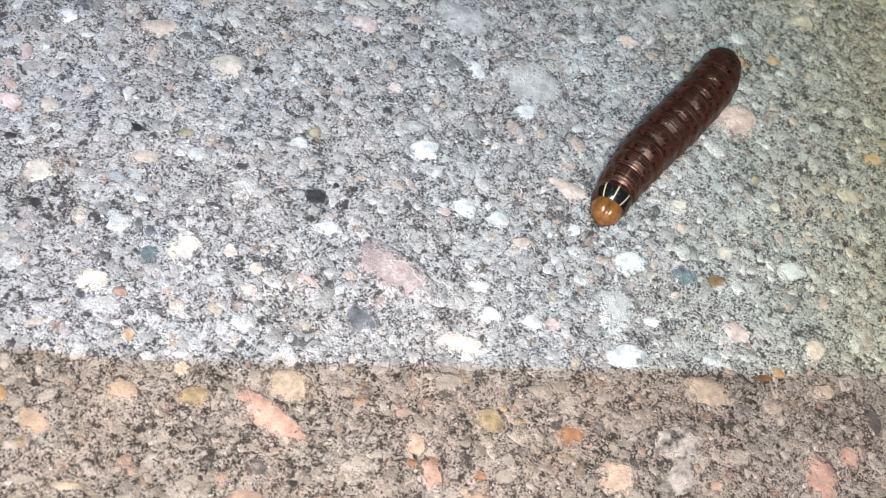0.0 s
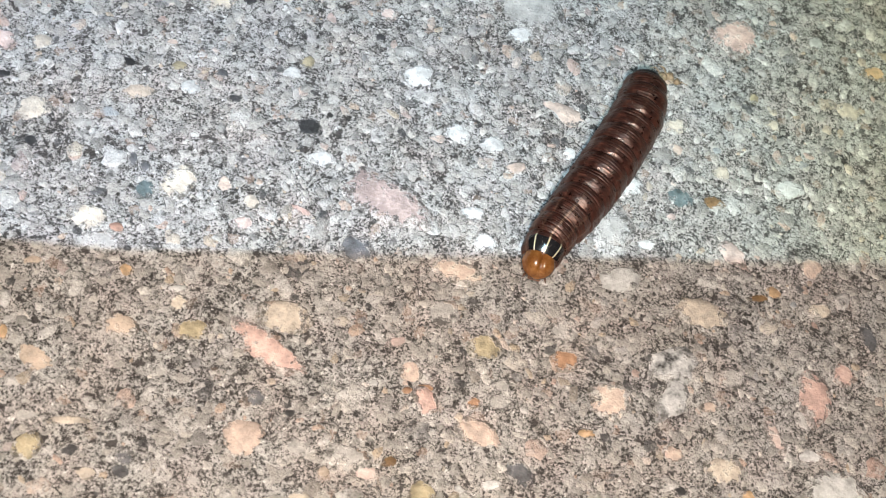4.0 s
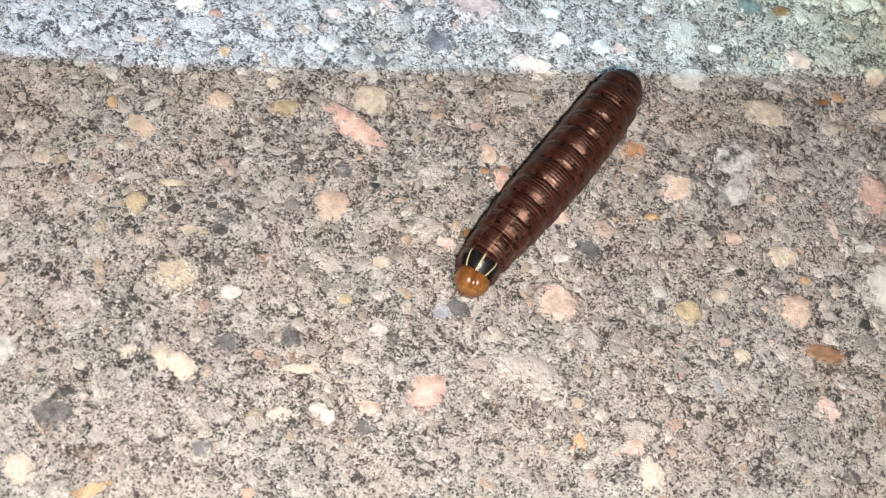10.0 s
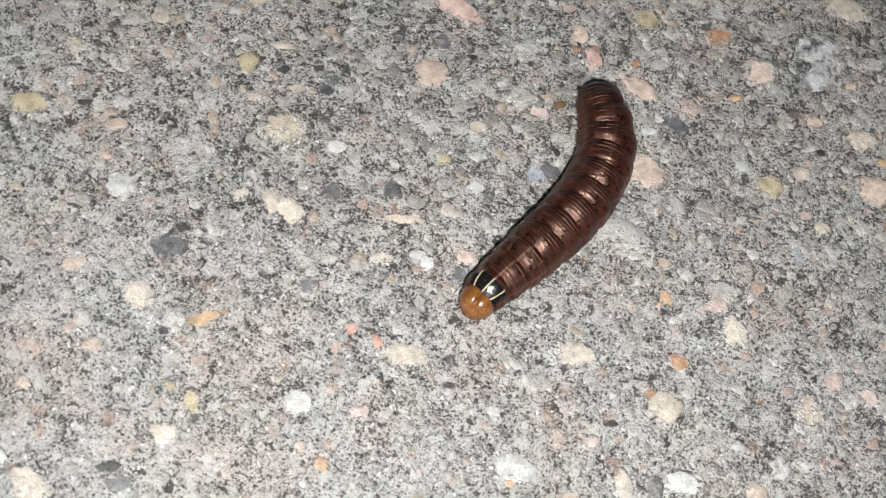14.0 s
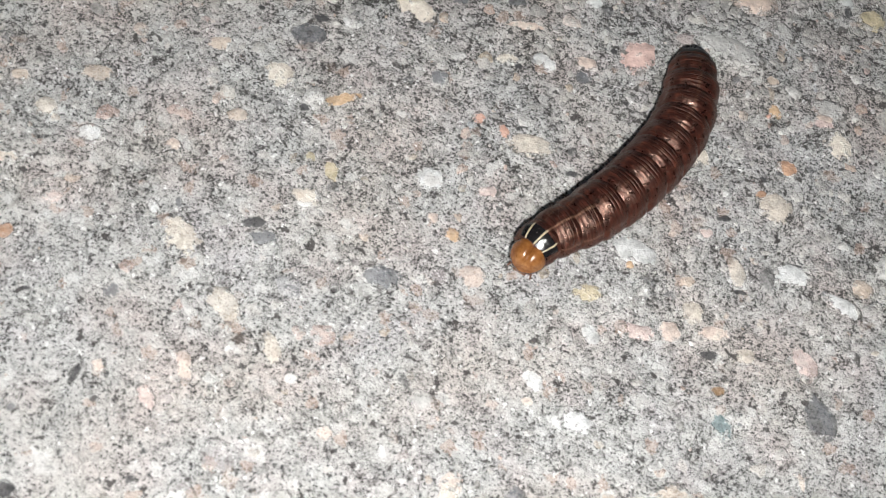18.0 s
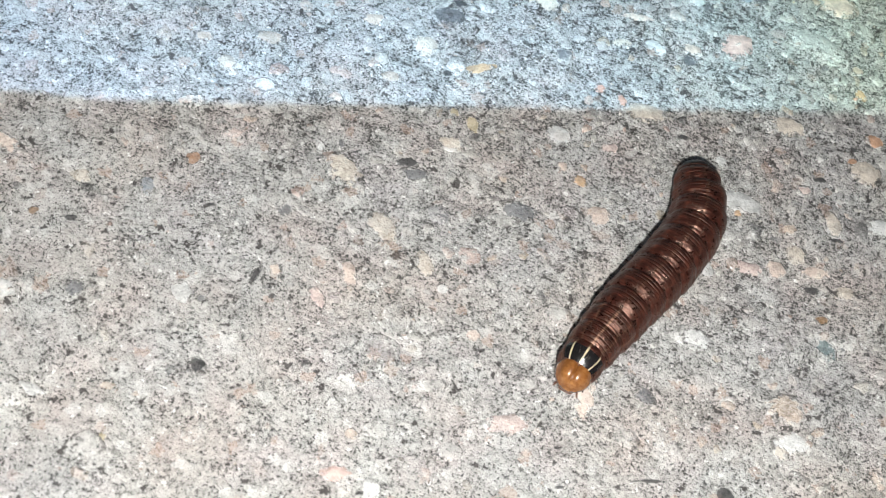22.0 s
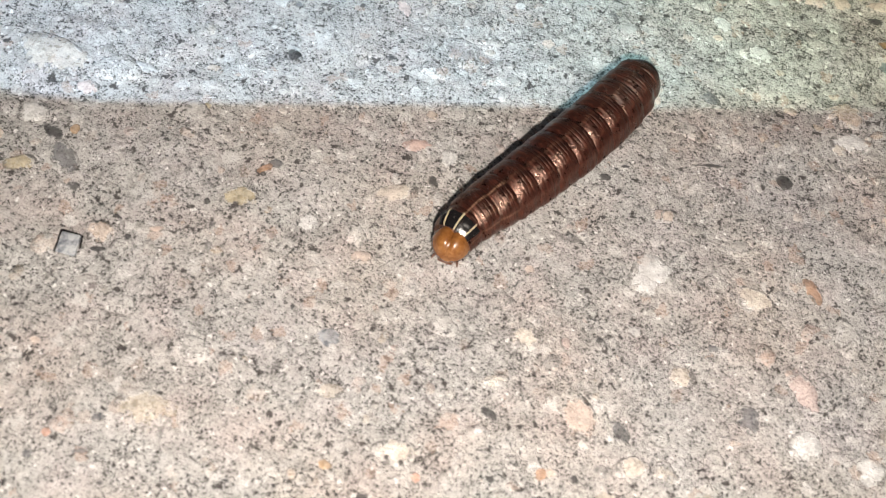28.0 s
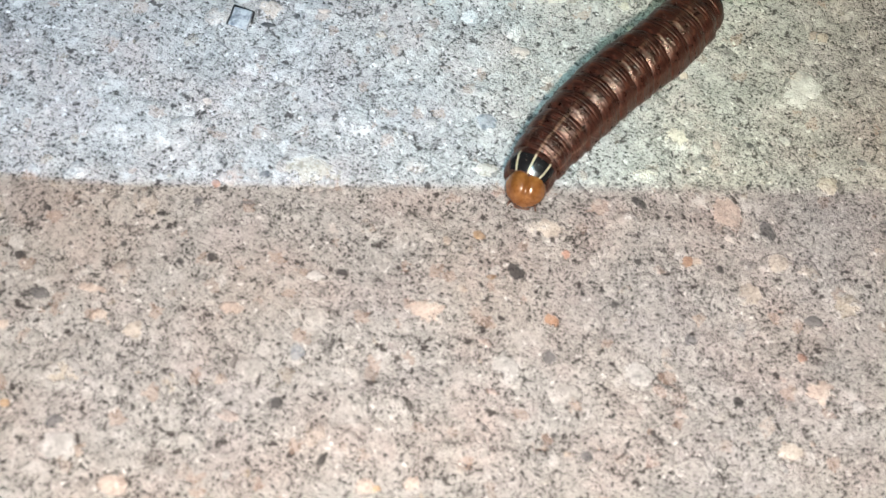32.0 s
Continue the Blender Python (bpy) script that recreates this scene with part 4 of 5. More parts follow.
stone("pale", -5.7, -129.0, 3.3, 2.3, 22)
stone("pale", -26.8, -169.8, 3.4, 2.6, 26)
stone("pale", 11.2, -197.9, 3.2, 2.2, 31)
stone("pale", 29.8, -188.8, 3.3, 2.3, 31)
stone("white", 40.3, 15.8, 4.9, 3.6, 22)
stone("slate", 19.8, -41.1, 4.0, 2.7, 18)
stone("cream", -7.3, -143.4, 6.0, 1.9, 44)
stone("olive", -19.6, -41.0, 3.1, 2.8, 18)
stone("cream", -11.5, -88.1, 3.7, 2.3, 10)
stone("olive", -7.2, -22.3, 3.7, 2.8, 20)
stone("rust", 65.5, -31.4, 5.2, 2.4, 8)
stone("slate", -4.1, -53.9, 3.1, 2.8, 17)
stone("slate", 21.3, -112.1, 3.1, 2.8, 2)
stone("sand", -39.3, -47.4, 3.6, 3.2, 24)
stone("pink", 48.6, -84.3, 4.0, 2.8, -46)
stone("pale", 36.4, -39.8, 4.1, 2.6, -47)
stone("teal", 47.8, 16.4, 4.8, 3.4, 5)
stone("white", -31.9, -122.7, 2.5, 2.9, 23)
stone("cream", 13.2, -154.2, 3.1, 3.1, 27)
stone("pale", 8.6, -106.0, 3.1, 2.9, 23)
stone("white", 9.9, 22.5, 4.1, 3.8, 24)
stone("peach", 4.9, -54.1, 5.6, 1.4, 17)
stone("cream", 28.6, -163.3, 2.9, 2.5, 26)
stone("pale", 58.0, -7.7, 3.9, 3.1, 19)
stone("pale", -32.4, -143.5, 3.2, 3.2, 27)
stone("pale", 4.7, -156.8, 3.0, 2.6, 26)
stone("pale", -12.1, -210.6, 2.5, 2.2, 31)
stone("pale", -8.7, -193.4, 2.7, 2.5, 32)
stone("white", 25.0, -101.7, 4.5, 3.1, 15)
stone("olive", -22.1, -152.0, 3.9, 2.5, 16)
stone("pale", -9.5, -172.5, 3.7, 1.9, 27)
stone("plum", 5.6, -91.4, 3.4, 2.7, 24)
stone("olive", 23.1, -33.7, 2.7, 3.1, 17)
stone("cream", -8.1, -106.5, 3.9, 2.0, -50)
stone("rose", 21.1, -22.5, 3.8, 2.4, -57)
stone("rust", 36.6, -11.9, 4.1, 2.5, 20)
stone("blue", -5.6, -163.5, 3.1, 2.4, 4)
stone("tan", -38.7, -83.1, 3.9, 2.3, 27)
stone("peach", -15.9, -111.7, 4.0, 1.8, -58)
stone("white", 51.6, -75.2, 4.4, 2.3, -10)
stone("plum", -0.6, -192.1, 2.5, 2.4, 31)
stone("olive", 22.0, -86.4, 3.7, 2.5, 24)
stone("pale", 31.0, -96.5, 3.3, 2.4, 23)
stone("slate", 76.0, 4.2, 2.5, 5.0, 19)
stone("peach", 13.2, -56.2, 3.2, 2.1, 17)
stone("cream", 27.5, -168.1, 2.6, 2.7, 32)
stone("sand", -16.6, -206.7, 2.1, 2.6, 31)
stone("pink", 28.9, -88.5, 4.0, 2.1, 2)
stone("peach", 37.4, -85.1, 4.3, 2.0, 24)
stone("peach", 9.1, -89.6, 2.8, 2.9, 24)
stone("peach", 32.3, -86.9, 2.9, 2.9, 24)
stone("peach", 46.6, -120.6, 2.7, 3.4, 3)
stone("teal", -18.1, -6.4, 2.6, 3.3, 22)
stone("pink", 56.3, 10.5, 3.8, 3.1, -20)
stone("pale", 7.8, -116.5, 3.2, 1.8, 22)
stone("white", 19.3, -98.9, 3.3, 2.1, -21)
stone("dark", -15.5, -93.5, 3.5, 1.6, 20)
stone("pink", -3.3, 40.5, 4.0, 3.4, -14)
stone("pale", -8.9, -150.4, 2.5, 2.9, 26)
stone("white", -14.0, -151.5, 2.5, 3.0, 28)
stone("cream", -22.6, -203.8, 2.2, 2.3, 32)
stone("tan", -23.4, 6.7, 4.1, 2.2, 24)
stone("pink", 64.2, -13.6, 4.2, 2.1, -62)
stone("white", -36.2, -90.6, 3.2, 2.2, 26)
stone("dark", -1.6, 9.2, 3.7, 2.6, 11)
stone("olive", -45.7, -159.1, 3.1, 2.4, 28)
stone("cream", 29.8, -151.0, 2.7, 2.7, 32)
stone("cream", 4.0, -59.9, 3.3, 2.2, 22)
stone("pale", -32.0, -113.1, 2.8, 1.9, 24)
stone("pale", -1.4, -158.5, 3.0, 2.1, 27)
stone("white", 63.1, 23.5, 3.9, 3.2, 22)
stone("dark", 5.8, -178.6, 2.7, 2.1, -36)
stone("orange", -12.2, -74.1, 3.9, 1.6, 43)
stone("pink", -41.3, 8.1, 2.8, 3.1, 25)
stone("tan", -28.2, -73.5, 3.1, 1.9, 22)
stone("slate", 26.1, -160.1, 3.3, 1.9, -41)
stone("peach", 18.6, -19.3, 2.5, 2.9, 19)
stone("dark", -26.3, -130.3, 1.9, 2.3, 22)
stone("slate", 2.5, -51.0, 2.7, 2.7, 23)
stone("pink", 60.2, -55.2, 3.1, 2.5, 21)
stone("slate", -9.5, -39.3, 2.5, 2.2, 18)
stone("pale", 39.6, 64.2, 4.5, 3.6, 26)
stone("white", 24.0, -91.0, 3.1, 2.1, -55)
stone("olive", -10.1, -83.8, 2.9, 1.8, -59)
stone("cream", 55.2, -35.4, 2.9, 2.4, 17)
stone("pale", 8.2, -32.6, 2.5, 2.3, 18)
stone("pale", 29.9, -137.7, 2.6, 2.5, 26)
stone("pale", -30.0, -209.3, 2.1, 2.0, 31)
stone("cream", 38.2, -76.3, 3.5, 2.1, -63)
stone("peach", 4.2, -206.0, 2.2, 1.7, 31)
stone("slate", 13.6, -58.4, 2.8, 2.3, 22)
stone("pale", -1.7, -121.1, 2.5, 1.8, 22)
stone("pale", 20.5, -118.0, 3.1, 2.6, 27)
stone("slate", -26.0, -106.9, 2.6, 2.0, 24)
stone("pink", -18.0, -116.4, 3.1, 1.5, -48)
stone("white", 23.8, 0.7, 3.0, 2.6, 21)
stone("peach", 7.7, -203.7, 2.2, 1.6, 31)
stone("rust", 41.1, -59.8, 2.8, 2.2, -0)
stone("white", 1.2, 5.1, 3.5, 2.2, 5)
stone("rose", -7.3, -135.5, 3.4, 1.9, 21)
stone("pink", -36.2, -99.6, 2.6, 2.0, 25)
stone("tan", 53.4, -71.9, 2.7, 2.6, 24)
stone("blue", -8.2, -197.7, 1.8, 2.2, 31)
stone("pink", 65.0, -55.6, 2.6, 2.4, -48)
stone("cream", 51.1, -28.2, 2.8, 2.1, 17)
stone("cream", -13.9, -58.3, 2.6, 2.2, 23)
stone("cream", 41.6, -86.3, 2.8, 2.1, 24)
stone("cream", -42.2, -89.4, 2.4, 2.3, 26)
stone("cream", 12.1, -160.6, 3.1, 1.8, 32)
stone("pale", 29.6, -20.0, 2.8, 2.2, 18)
stone("pale", 47.9, -96.5, 2.7, 2.0, 23)
stone("pale", 2.7, -128.1, 2.7, 2.5, 27)
stone("pale", 31.1, -131.7, 2.7, 2.4, 28)
stone("peach", 67.3, 12.0, 3.4, 2.7, 21)
stone("white", 8.0, -58.1, 2.4, 1.9, 17)
stone("white", -49.7, -130.9, 2.7, 2.7, 29)
stone("slate", 2.0, -28.2, 2.9, 2.5, 24)
stone("peach", -26.1, -204.1, 2.2, 1.7, 32)
stone("white", 49.7, -128.7, 2.6, 2.3, -10)
stone("white", 21.9, 34.7, 3.8, 2.6, 24)
stone("slate", -32.4, -205.2, 2.4, 1.6, 20)
stone("slate", -23.2, -215.1, 2.2, 1.5, 31)
stone("pink", -45.3, -146.1, 2.7, 2.2, 3)
stone("cream", 70.9, 40.0, 3.8, 3.0, 23)
stone("peach", -16.1, -196.9, 2.2, 1.7, 32)
stone("slate", -2.8, -66.4, 2.8, 2.3, 26)
stone("cream", 68.8, 6.0, 3.5, 2.2, 20)
stone("rose", 72.9, -2.3, 3.0, 2.6, 19)
stone("rust", 40.2, -133.4, 3.8, 1.4, -46)
stone("cream", 45.8, 27.8, 3.5, 2.5, 23)
stone("pale", 20.0, -36.0, 2.9, 2.1, 23)
stone("pale", -10.3, -157.3, 2.4, 1.8, 26)
stone("white", -40.0, 24.3, 2.9, 2.5, 26)
stone("white", 21.6, 15.2, 3.2, 2.3, 23)
stone("slate", -42.6, -127.5, 2.7, 2.4, 29)
stone("slate", 13.0, -185.5, 1.8, 2.0, 31)
stone("tan", -22.5, -81.5, 2.5, 1.6, 21)
stone("peach", -30.6, -55.1, 2.7, 1.8, 23)
stone("cream", -2.7, -169.1, 3.0, 1.5, 32)
stone("white", 13.9, 38.9, 3.8, 2.4, -61)
stone("brown", 52.7, 17.4, 3.4, 2.3, 22)
stone("pink", 7.5, -78.6, 2.5, 1.6, 20)
stone("white", -5.7, -47.8, 2.7, 1.9, 23)
stone("white", -3.4, -136.0, 2.1, 2.5, 28)
stone("dark", -7.2, -203.2, 1.7, 1.7, 31)
stone("slate", 34.3, -167.8, 2.4, 1.6, 32)
stone("cream", 61.8, 72.5, 3.8, 3.3, 26)
stone("peach", -28.5, -202.1, 2.8, 1.1, 20)
stone("white", -17.5, 9.9, 2.5, 2.3, 24)
stone("dark", -18.6, -64.8, 2.3, 1.8, 22)
stone("slate", -9.4, -40.7, 2.2, 1.8, 19)
stone("cream", -36.7, 9.6, 2.4, 2.2, 25)
stone("cream", 34.5, -83.3, 2.5, 3.2, 29)
stone("dark", 33.3, -119.6, 2.1, 2.5, 27)
stone("rust", 11.3, -181.9, 1.7, 1.9, 32)
stone("blue", -42.0, -111.1, 2.2, 3.1, 29)
stone("cream", -9.8, -19.5, 2.2, 1.9, 20)
stone("slate", 24.1, -176.6, 2.0, 1.7, 31)
stone("pale", 13.8, -131.9, 2.7, 1.8, 28)
stone("peach", 49.8, -110.5, 2.9, 1.9, -50)
stone("orange", 74.7, 48.8, 4.0, 2.5, 24)
stone("peach", 34.4, 54.8, 3.3, 2.9, 26)
stone("peach", 51.8, -19.9, 2.6, 1.7, 18)
stone("peach", 50.8, -98.5, 2.6, 1.4, -57)
stone("white", 9.2, -58.6, 2.0, 2.0, 22)
stone("olive", 7.1, -44.5, 1.9, 1.6, 17)
stone("peach", -6.8, -152.8, 2.8, 1.3, 16)
stone("pink", -5.8, -7.1, 2.3, 1.9, 22)
stone("dark", 37.4, -87.9, 3.0, 1.3, 24)
stone("dark", 13.1, -164.3, 2.6, 1.2, -13)
stone("rust", -39.1, -105.1, 1.7, 1.8, 25)
stone("pink", 33.3, -72.9, 2.1, 1.6, 20)
stone("peach", 0.3, -113.0, 1.9, 1.5, 23)
stone("white", 41.5, -174.4, 1.8, 1.5, 31)
stone("slate", 20.4, -193.1, 1.7, 1.4, 31)
stone("cream", -12.7, -42.0, 2.1, 1.3, 18)
stone("pale", 0.8, -107.9, 1.8, 1.5, 23)
stone("white", 11.9, -46.6, 2.1, 1.8, 23)
stone("sand", 0.3, -140.0, 2.0, 1.8, 27)
stone("tan", 77.9, -21.0, 2.5, 1.6, 17)
stone("peach", 49.5, -132.5, 2.2, 1.6, 26)
stone("dark", -15.3, -40.0, 2.2, 1.8, 24)
stone("brown", 39.4, -91.8, 2.2, 1.5, 23)
stone("red", 3.5, -69.6, 1.7, 1.8, 21)
stone("pink", 31.8, 2.4, 2.3, 1.8, 21)
stone("pale", -8.9, -28.2, 1.9, 1.5, 19)
stone("peach", -23.8, -115.1, 1.9, 1.3, -47)
stone("white", -6.0, 16.5, 2.2, 2.0, 24)
stone("white", 43.6, -30.5, 2.1, 1.7, -3)
stone("plum", -16.0, -115.7, 2.2, 2.1, 28)
stone("dark", 16.1, -72.2, 2.3, 1.2, 21)
stone("tan", 32.7, -80.0, 2.3, 1.5, 24)
stone("red", 6.8, -70.0, 2.1, 1.3, -53)
stone("brown", 18.8, -30.9, 1.7, 1.6, 18)
stone("white", 21.8, -73.3, 1.8, 1.5, 20)
stone("pink", 3.7, 31.0, 2.4, 2.0, 25)
stone("dark", -38.8, -159.1, 1.8, 1.5, 28)
stone("slate", -20.7, -145.9, 1.9, 1.6, 28)
stone("tan", 22.1, -131.7, 1.7, 1.8, 28)
stone("peach", -27.5, -88.1, 1.6, 1.6, 26)
stone("dark", -25.6, -116.8, 2.7, 0.8, 89)
stone("orange", 5.5, -85.6, 1.5, 1.9, 25)
stone("dark", -32.7, -4.6, 1.8, 1.6, -2)
stone("dark", -0.6, -206.0, 2.2, 0.7, 93)
stone("tan", -3.8, -90.2, 1.8, 1.1, 20)
stone("pink", 16.2, -16.2, 2.1, 1.3, 19)
stone("orange", -26.7, -29.3, 1.1, 2.1, 19)
stone("orange", 37.9, -52.3, 1.7, 2.1, 26)
stone("peach", 55.5, -12.4, 2.0, 1.5, 18)
stone("dark", -15.9, -77.2, 1.6, 1.3, 21)
stone("white", -26.3, -96.1, 1.9, 1.2, -40)
stone("dark", -25.9, 10.5, 1.9, 1.6, 24)
stone("dark", 39.3, -78.6, 2.4, 0.9, 20)
stone("dark", 16.1, -176.7, 1.6, 1.2, 32)
stone("slate", -21.7, -182.0, 1.7, 1.1, 32)
stone("rust", 26.7, -21.0, 1.7, 1.4, 18)
stone("rust", 20.3, -168.2, 1.4, 1.4, 32)
stone("dark", -15.9, -52.3, 1.5, 1.2, 18)
stone("orange", -16.6, -17.4, 1.6, 1.3, 21)
stone("red", -19.5, -12.5, 1.9, 1.1, 4)
stone("dark", -9.1, -187.9, 1.6, 1.0, 32)
stone("orange", 40.8, -20.6, 2.3, 1.0, 13)
stone("tan", -7.9, -130.8, 1.5, 1.7, 27)
stone("tan", -2.0, -179.0, 1.2, 1.2, 26)
stone("pink", 17.3, -152.9, 1.2, 1.5, 27)
stone("dark", 30.9, -180.1, 1.2, 1.2, 31)
stone("orange", 62.4, 6.6, 1.8, 1.7, 20)
stone("slate", 32.1, -146.0, 1.4, 1.4, 27)
stone("plum", -16.6, -155.0, 1.3, 1.4, 26)
stone("dark", -14.2, 25.8, 1.8, 1.7, 25)
stone("dark", -36.6, -202.7, 1.3, 1.2, 32)
stone("slate", -25.8, -188.3, 1.7, 1.0, 32)
stone("white", 23.6, -148.0, 1.3, 1.4, 26)
stone("peach", 19.4, -101.4, 1.4, 1.2, 23)
stone("peach", 2.6, -143.4, 1.4, 1.3, 26)
stone("peach", 10.4, -145.9, 1.4, 1.3, 27)
stone("dark", -20.9, -193.1, 1.2, 1.2, 32)
stone("orange", 57.4, 61.5, 2.2, 2.1, 25)
stone("orange", 61.7, -22.3, 1.6, 1.3, 17)
stone("orange", 0.5, -176.7, 1.2, 1.1, 26)
stone("orange", -28.0, -216.0, 1.1, 1.0, 31)
stone("olive", -19.8, 12.3, 1.7, 1.4, 24)
stone("peach", 2.6, -84.5, 1.3, 1.3, 25)
stone("peach", -32.1, -177.3, 1.1, 1.2, 27)
stone("dark", 6.4, -28.9, 1.5, 1.0, 18)
stone("dark", 23.5, -167.2, 1.1, 1.2, 32)
stone("dark", 13.7, -129.5, 1.5, 1.1, 27)
stone("dark", -15.8, -124.9, 1.5, 1.2, 28)
stone("dark", 16.2, -52.8, 1.1, 1.0, 17)
stone("dark", -23.3, -195.2, 1.0, 1.0, 32)
stone("red", 9.1, -174.0, 1.1, 1.1, 32)
stone("red", 34.7, -172.3, 1.0, 1.0, 31)
stone("orange", -43.0, -152.1, 1.1, 1.2, 27)
stone("olive", -12.9, -83.1, 1.2, 1.2, 26)
stone("olive", 56.5, 37.1, 1.5, 1.7, 23)
stone("red", -25.5, -185.5, 1.0, 0.9, 26)
stone("white", 27.3, -31.9, 1.1, 0.9, 18)
stone("white", -7.2, -211.5, 0.8, 0.8, 31)
stone("dark", 1.6, -144.8, 0.9, 1.2, 26)
stone("dark", 20.6, -150.8, 1.0, 1.0, 27)
stone("dark", 16.0, -170.9, 0.9, 0.9, 32)
stone("dark", 16.8, -192.6, 0.9, 0.8, 31)
stone("dark", -29.0, -196.4, 0.9, 0.9, 32)
stone("dark", -25.0, -154.2, 0.9, 1.0, 27)
stone("dark", -18.0, -187.9, 0.9, 0.8, 32)
stone("dark", 24.9, -187.5, 0.8, 0.7, 31)
stone("cream", -34.2, -0.1, 3.9, 3.7, 22)
stone("peach", -59.7, -113.4, 4.7, 2.8, -5)
stone("white", -27.1, -62.3, 3.9, 3.0, 23)
stone("white", -48.5, -152.2, 3.2, 3.3, 30)
stone("white", 16.8, 15.4, 3.5, 2.9, 22)
stone("pale", -10.3, 7.4, 3.0, 3.3, 22)
stone("blue", 18.5, -41.9, 3.4, 2.8, 17)
stone("pale", 12.9, -24.2, 3.2, 2.8, 18)
stone("pale", -21.4, -20.9, 2.5, 3.3, 20)
stone("pale", 7.5, 25.5, 3.9, 2.1, 23)
stone("pale", 4.5, -40.8, 3.1, 2.6, 17)
stone("pale", -27.3, 10.0, 2.8, 2.6, 23)
stone("pale", -1.6, -96.2, 3.2, 2.1, 24)
stone("white", 28.9, 1.7, 3.0, 2.1, 20)
stone("pale", 43.6, -34.4, 2.6, 2.4, 23)
stone("white", 21.2, 4.2, 3.1, 2.0, 20)
stone("peach", -43.0, -97.3, 3.7, 1.6, 26)
stone("pink", 44.0, -51.4, 3.6, 1.6, 21)
stone("cream", -49.6, -113.1, 2.5, 2.2, 26)
stone("white", -41.3, -140.3, 4.2, 1.3, 7)
stone("cream", 59.7, 33.1, 2.6, 2.0, 22)
stone("pale", -20.8, -37.8, 2.9, 1.8, 18)
stone("cream", 53.2, 22.6, 2.4, 2.2, 21)
stone("white", 32.2, 18.0, 2.2, 2.4, 21)
stone("dark", -44.9, -153.6, 2.9, 1.7, -17)
stone("white", 69.2, -14.8, 3.1, 1.6, 18)
stone("pink", 16.5, -33.2, 2.6, 1.9, 17)
stone("white", 64.9, 50.6, 2.2, 2.1, 23)
stone("pink", -42.4, 16.2, 1.6, 2.8, 25)
stone("white", 44.4, 7.8, 2.7, 1.7, 20)
stone("cream", 38.1, -111.5, 1.9, 2.3, 30)
stone("pale", -28.0, -0.1, 3.0, 1.5, 22)
stone("peach", 44.3, -50.4, 2.5, 1.7, 26)
stone("peach", 25.5, 13.0, 2.9, 1.4, 21)
stone("cream", 9.9, -38.3, 2.5, 1.7, 17)
stone("pale", 41.7, -23.7, 1.6, 2.7, 23)
stone("tan", -46.4, -87.1, 2.2, 1.8, 27)
stone("dark", 70.3, -25.8, 2.3, 1.7, -20)
stone("brown", 60.6, 5.2, 3.4, 1.1, 19)
stone("pale", 29.4, -18.0, 2.0, 1.9, 24)
stone("peach", -9.3, -2.4, 1.8, 2.1, 21)
stone("olive", -4.6, 19.0, 1.8, 2.0, 23)
stone("pale", 23.7, 23.9, 2.0, 1.8, 22)
stone("cream", -16.8, -37.0, 3.6, 1.0, 18)
stone("white", 30.6, -30.4, 2.9, 1.2, 23)
stone("slate", -64.5, -115.9, 2.8, 1.2, 26)
stone("pale", -0.4, -65.1, 3.2, 1.1, 22)
stone("peach", 46.4, 24.1, 2.3, 1.5, -15)
stone("cream", -5.6, -3.8, 1.9, 1.7, 21)
stone("tan", 36.6, -47.9, 1.9, 1.7, 26)
stone("white", 51.1, 33.5, 1.7, 1.9, 22)
stone("pale", -33.5, -104.0, 1.8, 1.8, 25)
stone("blue", 53.1, -40.2, 2.9, 1.0, -60)
stone("slate", -19.0, -3.6, 1.3, 2.3, 22)
stone("dark", -11.8, 10.0, 2.3, 1.3, 23)
stone("slate", -20.6, -3.2, 1.3, 2.2, 21)
stone("slate", -14.4, 13.1, 1.7, 1.6, 23)
stone("pale", -31.6, -93.7, 1.7, 1.6, 25)
stone("pink", 52.9, -34.1, 2.0, 1.3, 22)
stone("white", 27.7, 48.4, 1.8, 1.5, 25)
stone("dark", 3.6, 26.7, 1.7, 1.5, 24)
stone("rose", 0.5, -3.0, 2.9, 0.9, -14)
stone("peach", 69.4, -8.5, 2.1, 1.1, 18)
stone("plum", 7.5, -166.0, 3.7, 0.7, -22)
stone("dark", -3.9, -139.8, 1.3, 1.8, 24)
stone("white", -5.1, -108.8, 1.6, 1.5, 23)
stone("tan", -33.9, -136.6, 1.9, 1.2, 30)
stone("dark", 53.3, -24.3, 1.5, 1.5, 17)
stone("pink", -3.5, 27.3, 1.2, 1.9, 24)
stone("tan", -26.8, -19.8, 2.0, 1.1, 20)
stone("dark", 35.1, -69.9, 2.0, 1.1, 20)
stone("dark", -47.6, -119.2, 2.3, 0.9, 25)
stone("peach", 21.3, -131.8, 1.7, 1.2, 10)
stone("dark", -35.1, -53.8, 2.0, 1.0, 23)
stone("plum", -3.5, -93.5, 1.4, 1.4, 25)
stone("rust", -21.5, -147.1, 2.1, 1.0, 54)
stone("dark", -39.1, 3.3, 1.8, 1.1, 23)
stone("dark", 24.7, -121.9, 3.7, 0.5, 24)
stone("brown", -51.7, -120.2, 1.2, 1.6, -53)
stone("white", -10.4, -17.9, 1.9, 1.0, 20)
stone("peach", -49.6, -156.7, 2.2, 0.8, -52)
stone("dark", 50.3, -18.9, 1.9, 0.9, 18)
stone("rust", 20.7, -20.9, 2.1, 0.9, 18)
stone("dark", 44.7, -72.4, 3.7, 0.5, 14)
stone("tan", 11.8, -34.4, 1.4, 1.2, 17)
stone("dark", -21.7, -60.9, 1.6, 1.0, 23)
stone("peach", -21.7, 15.3, 1.6, 1.0, 24)
